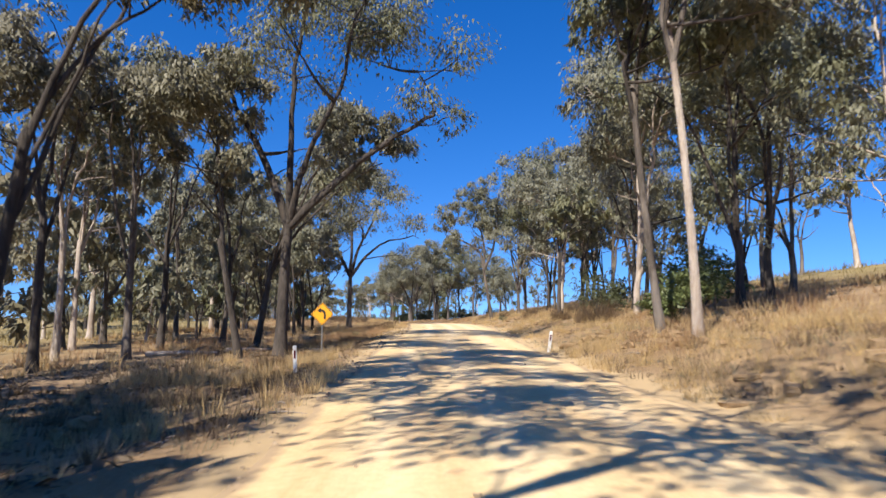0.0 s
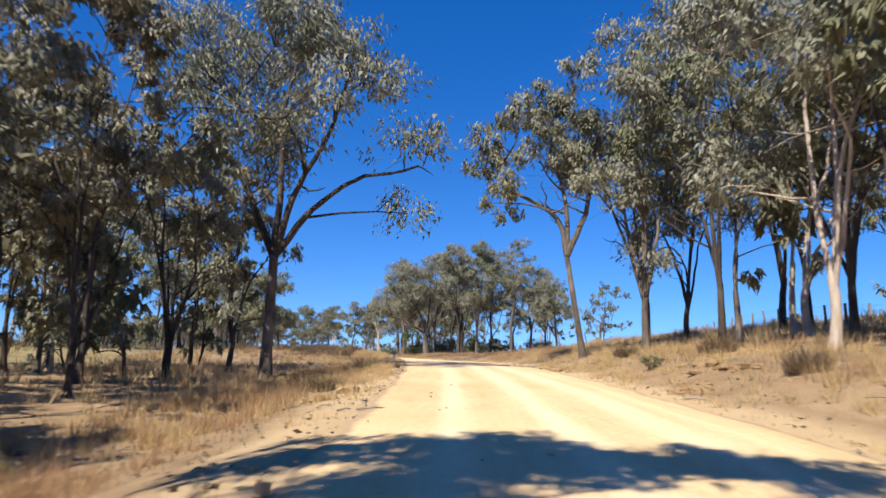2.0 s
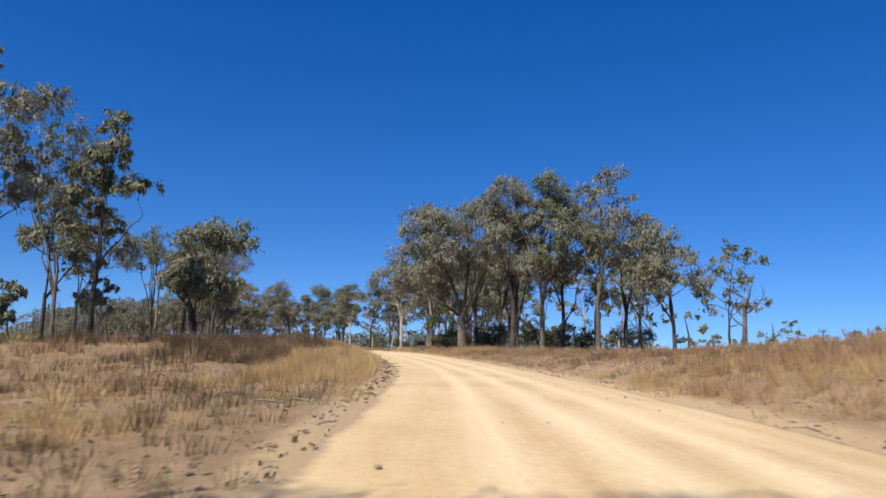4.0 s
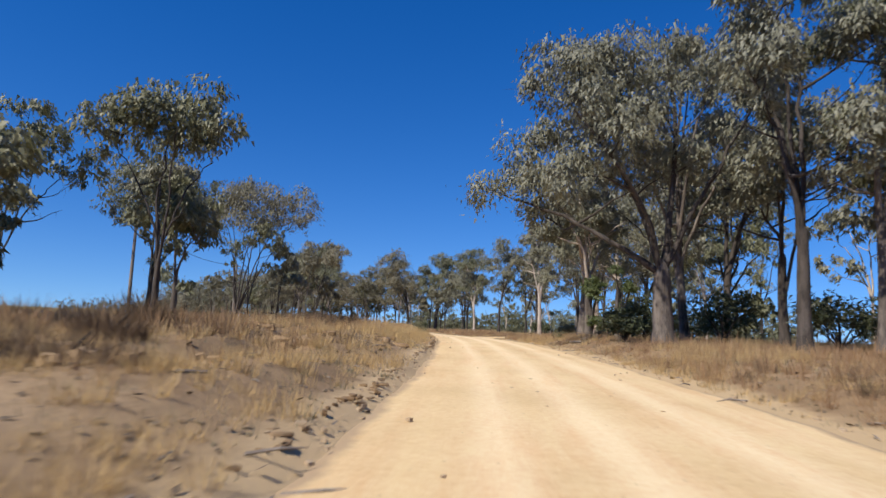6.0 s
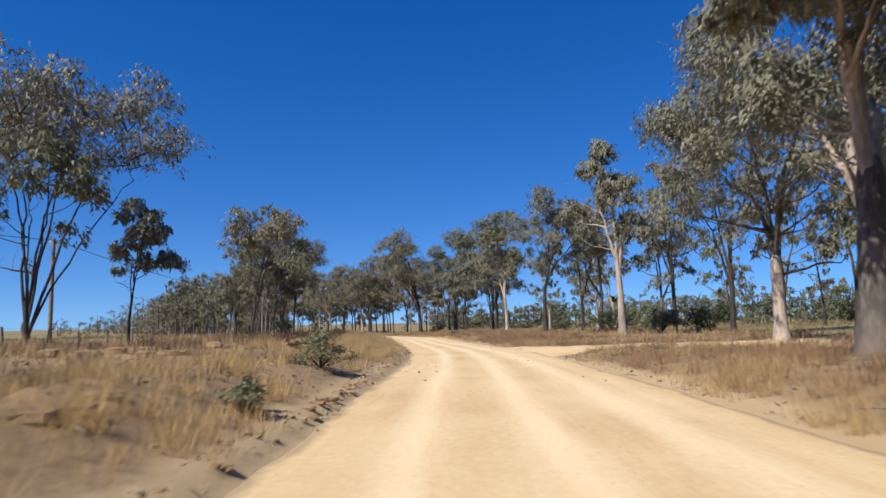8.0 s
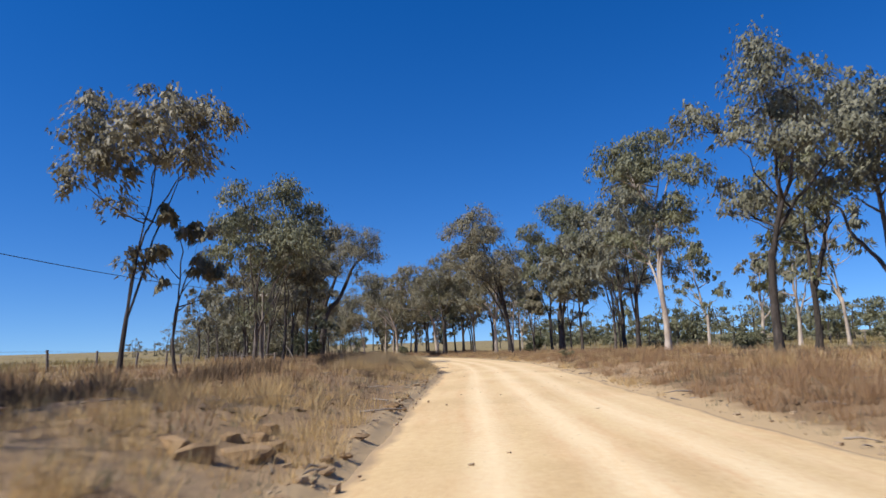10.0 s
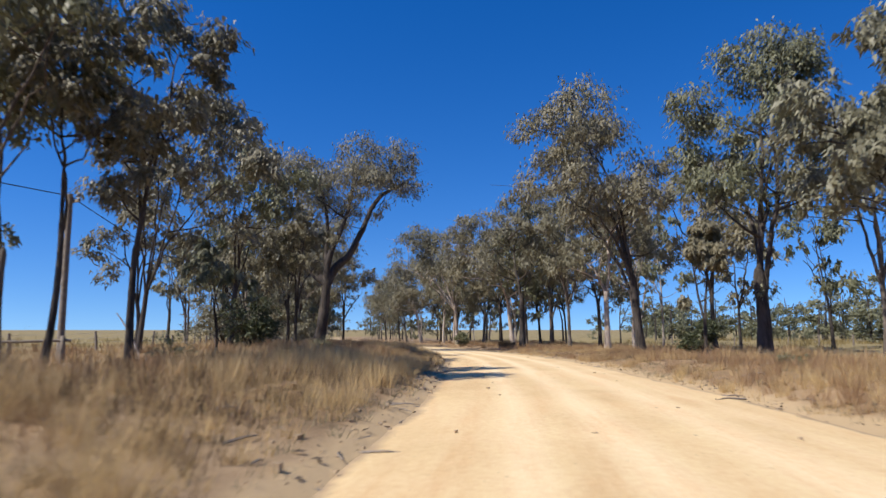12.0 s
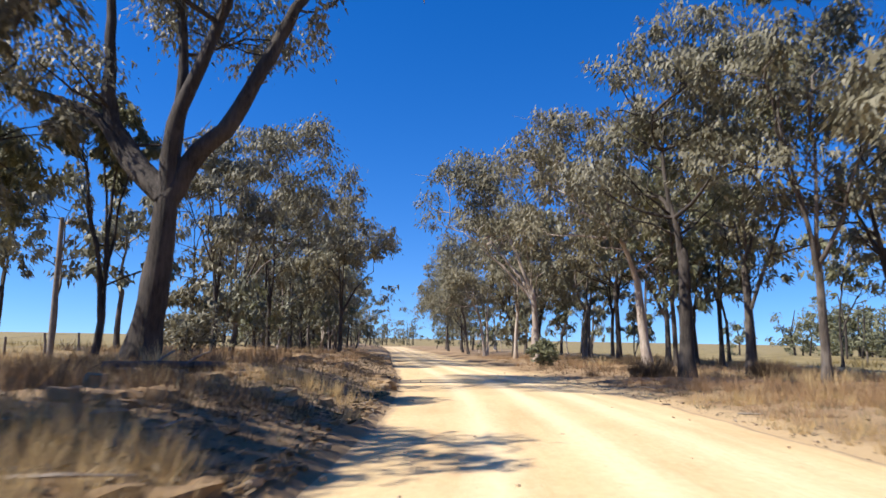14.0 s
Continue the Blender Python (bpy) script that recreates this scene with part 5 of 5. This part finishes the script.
def lumps():
    """Crumbling banks and lumps of earth on the washed-out verge."""
    rng = np.random.default_rng(37)
    ball = np.array([(a, b, c) for a in (-1, 0, 1) for b in (-1, 0, 1) for c in (-1, 0, 1)], float)
    idx = {tuple(p): i for i, p in enumerate(ball.astype(int))}
    quad = []
    for ax in range(3):
        for sgn in (-1, 1):
            for a in (-1, 0):
                for b in (-1, 0):
                    ring = []
                    for da, db in ((0, 0), (1, 0), (1, 1), (0, 1)):
                        p = [0, 0, 0]
                        p[ax], p[(ax + 1) % 3], p[(ax + 2) % 3] = sgn, a + da, b + db
                        ring.append(idx[tuple(p)])
                    quad.append(ring if sgn > 0 else ring[::-1])
    quad = np.array(quad)
    unit = ball / np.maximum(0.001, np.linalg.norm(ball, axis=1))[:, None] * 0.6 + ball * 0.4
    verts, quads, n = [], [], 0
    for s0, s1, u0, u1, count in ((205, 300, -10.5, -4.2, 34), (300, 372, -10, -4.5, 14), (380, 440, -10, -3.8, 26), (92, 170, -9, -4.0, 14), (95, 180, 3.9, 6.5, 16), (188, 335, -HALF - 0.42, -HALF - 0.22, 80), (370, 440, -HALF - 0.45, -HALF - 0.2, 50)):
        for _ in range(count):
            cs, cu = s0 + (s1 - s0) * rng.random(), u0 + (u1 - u0) * rng.random()
            lip = u1 - u0 < 0.5
            cu = cu - float(widen(cs)) if lip else cu
            for _ in range(int(rng.integers(3, 9))):
                s, u = cs + rng.normal() * 0.9, cu + rng.normal() * (0.09 if lip else 0.28)
                mid, right = at_line(np.array([s]))
                x, y = mid[0, 0] + u * right[0, 0], mid[0, 1] + u * right[0, 1]
                size = np.array([0.10 + 0.30 * rng.random() ** 1.5, 0.10 + 0.22 * rng.random() ** 1.5, 0.05 + 0.11 * rng.random()])
                size = size * (0.40, 0.22, 0.24) * (0.5 + 0.8 * rng.random()) if lip else size
                p = unit * (0.75 + 0.5 * rng.random((27, 3))) * size
                a = rng.random() * 6.28
                p = np.stack([p[:, 0] * math.cos(a) - p[:, 1] * math.sin(a) + x, p[:, 0] * math.sin(a) + p[:, 1] * math.cos(a) + y, p[:, 2] + ground_z(x, y) + size[2] * 0.25], 1)
                verts.append(p)
                quads.append(quad + n)
                n += 27
    tagged(new("earth_lumps", mesh_of("earth_lumps", np.vstack(verts), np.vstack(quads), GROUND, False)), "crumbling lumps of dry earth on the washed-out verge", "earth", kind="stuff")


clods()
twigs()
lumps()


def log(x, y, length, r, turn, pale=False):
    rng = np.random.default_rng(int(abs(x * 10)))
    ob = base_at("fallen_log", x, y, ground_z(x, y) + r * 0.6, turn)
    tagged(ob, "fallen weathered grey log lying in dry grass", "log", "fallen logs")
    sh = Shape()
    sh.tube(curve((-length / 2, 0, 0), (0, rng.normal() * 0.15, 0.05), (length / 2, 0, 0.02), 9), r * (1 - 0.35 * np.linspace(0, 1, 9)), 9, wob=0.05, rng=rng)
    sh.make("stem", BARK_PALE if pale else BARK_GREY, ob)
    for k in range(2):
        b = Shape()
        a = -length * 0.1 + k * length * 0.25
        b.tube(curve((a, 0, 0), (a + 0.2, 0.15 * (-1) ** k, 0.2), (a + 0.5, 0.4 * (-1) ** k, 0.35), 5), r * 0.35 * (1 - 0.6 * np.linspace(0, 1, 5)), 5)
        b.make("branch", TIMBER, ob)
    return ob


for X, Y, L, R, A, pl in ((-12.5, 33.0, 3.2, 0.14, 15, True), (-9.8, 35.0, 2.6, 0.11, -8, True), (-5.6, 33.5, 2.0, 0.09, -25, True), (-8.5, 50.0, 2.4, 0.10, 10, False), (-7.0, 44.0, 1.6, 0.08, 35, True), (-84.0, 270.5, 2.8, 0.12, 40, False), (-79.0, 270.0, 2.2, 0.09, 20, True), (-88.5, 279.5, 2.6, 0.12, 70, False), (-12.0, 161.5, 1.8, 0.08, -50, False)):
    log(X, Y, L, R, A, pl)


# ---- curve warning sign, guide posts ----
def slab(points, depth):
    """A flat outline in x and z, given a depth along y."""
    bm = bmesh.new()
    f = bm.faces.new([bm.verts.new((x, 0, z)) for x, z in points])
    ext = bmesh.ops.extrude_face_region(bm, geom=[f])
    bmesh.ops.translate(bm, vec=(0, depth, 0), verts=[g for g in ext["geom"] if isinstance(g, bmesh.types.BMVert)])
    bmesh.ops.recalc_face_normals(bm, faces=bm.faces)
    return bm


def rounded_diamond(r, corner=0.045, n=5):
    pts = []
    for k in range(4):
        a = math.pi / 2 * k
        cx, cz = (r - corner * 1.414) * math.cos(a), (r - corner * 1.414) * math.sin(a)
        for j in range(n + 1):
            b = a - math.pi / 4 + math.pi / 2 * j / n
            pts.append((cx + corner * math.cos(b), cz + corner * math.sin(b)))
    return pts


def curve_sign(x, y, turn):
    ob = base_at("curve_sign", x, y)
    ob.matrix_basis = pose(x, y, ground_z(x, y) - 0.3, 0, 0, turn) @ Matrix.Scale(1.17, 4)
    tagged(ob, "yellow diamond road sign with a black left-bend arrow", "road sign")
    zc = 1.75
    bm = slab([(a, zc + b) for a, b in rounded_diamond(0.43)], 0.012)
    plate = part("plate", bm, YELLOW, ob, "yellow diamond plate")
    rim = bmesh.new()
    outer, inner = rounded_diamond(0.408, 0.04), rounded_diamond(0.388, 0.035)
    vo = [rim.verts.new((a, -0.004, zc + b)) for a, b in outer]
    vi = [rim.verts.new((a, -0.004, zc + b)) for a, b in inner]
    for i in range(len(vo)):
        j = (i + 1) % len(vo)
        rim.faces.new((vo[i], vo[j], vi[j], vi[i]))
    part("border", rim, BLACK, plate, "thin black border")
    # the bend: a stem that rises and turns to the left, with an arrow head
    path = [(0.10, -0.20), (0.10, -0.02), (0.085, 0.05), (0.045, 0.10), (-0.01, 0.125), (-0.05, 0.13)]
    w = 0.042
    arrow = bmesh.new()
    ring = []
    for i, (a, b) in enumerate(path):
        p, q = path[max(i - 1, 0)], path[min(i + 1, len(path) - 1)]
        dx, dz = q[0] - p[0], q[1] - p[1]
        d = math.hypot(dx, dz)
        ring.append(((a - dz / d * w, b + dx / d * w), (a + dz / d * w, b - dx / d * w)))
    vs = [[arrow.verts.new((a, -0.005, zc + b)) for a, b in pair] for pair in ring]
    for a, b in zip(vs, vs[1:]):
        arrow.faces.new((a[0], a[1], b[1], b[0]))
    tip = [arrow.verts.new((a, -0.005, zc + b)) for a, b in ((-0.05, 0.23), (-0.05, 0.03), (-0.20, 0.13))]
    arrow.faces.new(tip)
    part("arrow", arrow, BLACK, plate, "black arrow bending left")
    post = Shape()
    post.tube([(0, 0.045, -0.3), (0, 0.045, 0.8), (0, 0.045, zc + 0.28)], [0.027, 0.027, 0.027], 10)
    post.make("post", STEEL, ob, "grey steel post")
    for dz in (-0.16, 0.16):
        c = Shape()
        c.box((-0.05, 0.012, zc + dz - 0.02), (0.05, 0.03, zc + dz + 0.02))
        c.make("bracket", STEEL, ob, smooth=False)
    return ob


curve_sign(-5.3, 30.0, -2)


def guide_post():
    ob = base_at("guide_post", 0, 0, 0)
    tagged(ob, "white plastic guide post with a dark red reflector", "guide post", "guide posts")
    bm = bmesh.new()
    bmesh.ops.create_cube(bm, size=1, matrix=Matrix.LocRotScale((0, 0, 0.40), None, (0.10, 0.035, 1.20)))
    top = [e for e in bm.edges if all(v.co.z > 0.9 for v in e.verts)]
    bmesh.ops.bevel(bm, geom=top, offset=0.012, segments=2, affect="EDGES")
    part("post", bm, WHITE, ob)
    bm = bmesh.new()
    bmesh.ops.create_cube(bm, size=1, matrix=Matrix.LocRotScale((0, -0.0195, 0.76), None, (0.052, 0.008, 0.22)))
    part("reflector", bm, RED, ob, "dark red reflector strip")
    return ob


first_post = guide_post()
first_post.matrix_basis = pose(-4.0, 18.8, ground_z(-4.0, 18.8) - 0.28, 2, -3, 0)
for X, Y, A, B in ((3.6, 23.7, 8, 5), (-5.3, 84.0, -4, 10)):
    copy_thing(first_post, pose(X, Y, ground_z(X, Y) - 0.26, 2, A, B))


# ---- fences, power poles and cable ----
def fence(points, gap, label, tall=1.15):
    """Old timber posts and three wires along a line on the plan."""
    ob = base_at("fence", *points[0])
    tagged(ob, label, "fence", "paddock fences")
    inv = ob.matrix_basis.inverted()
    p = np.array(points, float)
    run = np.r_[0, np.cumsum(np.hypot(*np.diff(p, axis=0).T))]
    at = np.arange(0, run[-1], gap)
    rng = np.random.default_rng(int(abs(p[0, 0] * 7)))
    tops = []
    for d in at:
        x, y = np.interp(d, run, p[:, 0]), np.interp(d, run, p[:, 1])
        z = ground_z(x, y)
        base = inv @ Vector((x, y, z))
        tip = base + Vector((rng.normal() * 0.07, rng.normal() * 0.07, tall * (0.9 + 0.2 * rng.random())))
        sh = Shape()
        sh.tube([base - Vector((0, 0, 0.3)), (base + tip) / 2, tip], [0.085, 0.075, 0.07], 7, wob=0.06, rng=rng)
        sh.add(np.array([tip + Vector((0.05 * math.cos(a), 0.05 * math.sin(a), 0.005)) for a in (0, 1.57, 3.14, 4.71)]), [(0, 1, 2, 3)])
        sh.make("fence_post", TIMBER, ob, smooth=False)
        tops.append((base, tip))
    for f in (0.45, 0.68, 0.92):
        sh = Shape()
        sh.tube([b.lerp(t, f) for b, t in tops], [0.006] * len(tops), 4)
        sh.make("wire", STEEL, ob)


fence([(13.5, 44.0), (18.5, 70.0), (21.5, 88.0), (24.0, 110.0), (25.0, 140.0)], 3.1, "old leaning timber post and wire fence on the bank")
fence([(-50.0, 180.0), (-60.5, 205.0), (-72.0, 232.0), (-86.0, 252.0), (-100.0, 270.0), (-124.0, 292.0)], 4.4, "grey timber post and wire fence along the paddock")
fence([(4.0, 262.0), (-26.0, 290.0), (-58.0, 318.0), (-90.0, 345.0)], 4.5, "grey timber post and wire fence along the paddock")


def power_pole(x, y, h):
    ob = base_at("power_pole", x, y)
    tagged(ob, "weathered timber power pole with a short crossarm", "power pole", "power poles")
    sh = Shape()
    sh.tube([(0, 0, -0.5), (0, 0, h / 2), (0.03, 0, h)], [0.15, 0.13, 0.11], 10)
    sh.make("pole", TIMBER, ob)
    sh = Shape()
    sh.box((-0.5, 0.10, h - 0.35), (0.5, 0.20, h - 0.23))
    sh.make("crossarm", TIMBER, ob, smooth=False)
    for dx in (-0.42, 0.42):
        sh = Shape()
        sh.tube([(dx, 0.15, h - 0.25), (dx, 0.15, h - 0.15), (dx, 0.15, h - 0.08)], [0.03, 0.045, 0.03], 8)
        sh.make("insulator", WHITE, ob)
    return Vector((x, y, ground_z(x, y) + h - 0.08))


heads = [power_pole(*p) for p in ((-47.0, 165.0, 7.2), (-57.5, 194.5, 7.2), (-79.4, 250.2, 7.0), (-109.5, 283.8, 7.0))]
for a, b in zip(heads, heads[1:]):
    sh = Shape()
    pts = [a.lerp(b, t) - Vector((0, 0, 4 * 0.9 * t * (1 - t))) for t in np.linspace(0, 1, 24)]
    sh.tube(pts, [0.022] * 24, 5)
    tagged(sh.make("power_cable", WIRE), "thin dark power cable sagging between poles", "cable", "power cables")


def dead_tree(x, y, h):
    rng = np.random.default_rng(8)
    ob = base_at("dead_tree", x, y)
    tagged(ob, "bare grey dead tree standing in dry grass", "dead tree")
    sh = Shape()
    sh.tube(curve((0, 0, -0.2), (0.1, 0, h * 0.3), (0.25, 0, h * 0.62), 8), 0.30 * (1 - 0.5 * np.linspace(0, 1, 8)), 9, wob=0.06, rng=rng)
    sh.make("trunk", BARK_GREY, ob)
    for k in range(9):
        z = h * (0.3 + 0.34 * rng.random())
        a = rng.random() * 6.28
        ln = h * (0.2 + 0.2 * rng.random())
        e = np.array([0.2 + ln * 0.7 * math.cos(a), ln * 0.7 * math.sin(a), z + ln * 0.8])
        b = Shape()
        w = curve((0.15, 0, z), (0.2 + ln * 0.5 * math.cos(a), ln * 0.5 * math.sin(a), z + ln * 0.2), e, 7)
        b.tube(w, 0.10 * (1 - 0.85 * np.linspace(0, 1, 7)), 5)
        for _ in range(3):
            g = w[rng.integers(3, 6)]
            b.tube(curve(g, g + rng.normal(size=3) * 0.3 + (0, 0, 0.4), g + rng.normal(size=3) * 0.8 + (0, 0, 0.8), 4), 0.03 * (1 - 0.7 * np.linspace(0, 1, 4)), 4)
        b.make("branch", BARK_GREY, ob)


dead_tree(21.0, 152.0, 9.0)


def rail_fence(a, b):
    """One weathered rail on two stub posts."""
    ob = base_at("rail_fence", *a)
    tagged(ob, "short weathered timber rail on two stub posts in dry grass", "fence")
    end = Vector((b[0], b[1], ground_z(*b))) - ob.matrix_basis.translation
    for x, y, z in ((0, 0, 0), end):
        sh = Shape()
        sh.tube([(x, y, z - 0.3), (x + 0.02, y, z + 0.5), (x, y + 0.02, z + 1.05), (x, y + 0.02, z + 1.06)], [0.11, 0.10, 0.09, 0.01], 8, wob=0.05, rng=np.random.default_rng(4))
        sh.make("fence_post", TIMBER, ob)
    sh = Shape()
    way = end.normalized()
    p, q = Vector((0, 0, 0.88)) - way * 0.3, end + Vector((0, 0, 0.98)) + way * 0.2
    sh.tube([p, p.lerp(q, 0.5) - Vector((0, 0, 0.05)), q], [0.06, 0.055, 0.045], 7)
    sh.make("rail", TIMBER, ob)


def leaning_branch(x, y, dx, dy, h):
    ob = base_at("dead_branch", x, y)
    tagged(ob, "pale dead branch standing aslant in dry grass", "branch")
    sh = Shape()
    sh.tube(curve((0, 0, -0.2), (dx * 0.4, dy * 0.4, h * 0.55), (dx, dy, h), 7), 0.06 * (1 - 0.6 * np.linspace(0, 1, 7)), 7, wob=0.05, rng=np.random.default_rng(6))
    sh.make("stem", BARK_PALE, ob)


rail_fence((-76.8, 249.0), (-78.4, 246.4))
leaning_branch(-77.1, 252.5, -1.0, -0.7, 2.0)


# ---- far woods ----
def far_woods(name, label, places, top, seed, mat, leaves=520):
    rng = np.random.default_rng(seed)
    trunks, pts, reach = Shape(), [], []
    for x, y in places:
        z = ground_z(x, y) if abs(to_line((x, y))[1][0]) < 120 else 1.5
        h = top * (0.75 + 0.5 * rng.random())
        trunks.tube([(x, y, z - 0.5), (x + rng.normal() * 0.3, y, z + h * 0.35), (x + rng.normal() * 0.6, y, z + h * 0.7)], [0.2, 0.15, 0.06], 5)
        for _ in range(9):
            d = rng.normal(size=3) * (h * 0.22, h * 0.22, h * 0.20)
            pts.append((x + d[0], y + d[1], z + max(h * 0.09, h * 0.34 + d[2])))
            reach.append(h * (0.13 + 0.08 * rng.random()))
    v, q = leaf_quads(rng, np.array(pts), np.array(reach), np.full(len(pts), leaves // 9), 0.66, 0.3)
    ob = new(name, mesh_of(name, v, q, mat, False))
    tagged(ob, label, "woods", kind="stuff")
    stems = trunks.make("far_trunks", BARK_DARK)
    tagged(stems, "thin dark trunks of the far woods", "trunks", kind="stuff")


rng_f = np.random.default_rng(90)
right_far = [(30 - 150 * t + rng_f.normal() * 10, 330 + 95 * t + rng_f.normal() * 10) for t in rng_f.random(120)]
left_far = [(-152 - 76 * t + rng_f.normal() * 5, 322 + 70 * t + rng_f.normal() * 5) for t in rng_f.random(60)]
hill_far = [(90 + rng_f.normal() * 40, 200 + rng_f.normal() * 55) for _ in range(26)]
horizon = [(170 + 120 * rng_f.random(), 250 + 160 * rng_f.random()) for _ in range(40)]
far_woods("far_woods", "distant grey-green gum woods past the paddock", right_far, 11, 41, LEAF_OLIVE, 720)
far_woods("far_woods", "distant brownish gum woods behind the roadside trees", left_far, 15, 42, LEAF_BROWN)
far_woods("far_woods", "scattered distant trees on the hillside", hill_far, 9, 43, LEAF_OLIVE)
road_end = [(-250 - 90 * rng_f.random(), 425 + 90 * rng_f.random()) for _ in range(40)]
far_woods("far_woods", "distant woods where the road ends", road_end, 13, 45, LEAF_BROWN)
far_woods("far_woods", "distant trees along the horizon", horizon, 10, 44, LEAF_OLIVE)
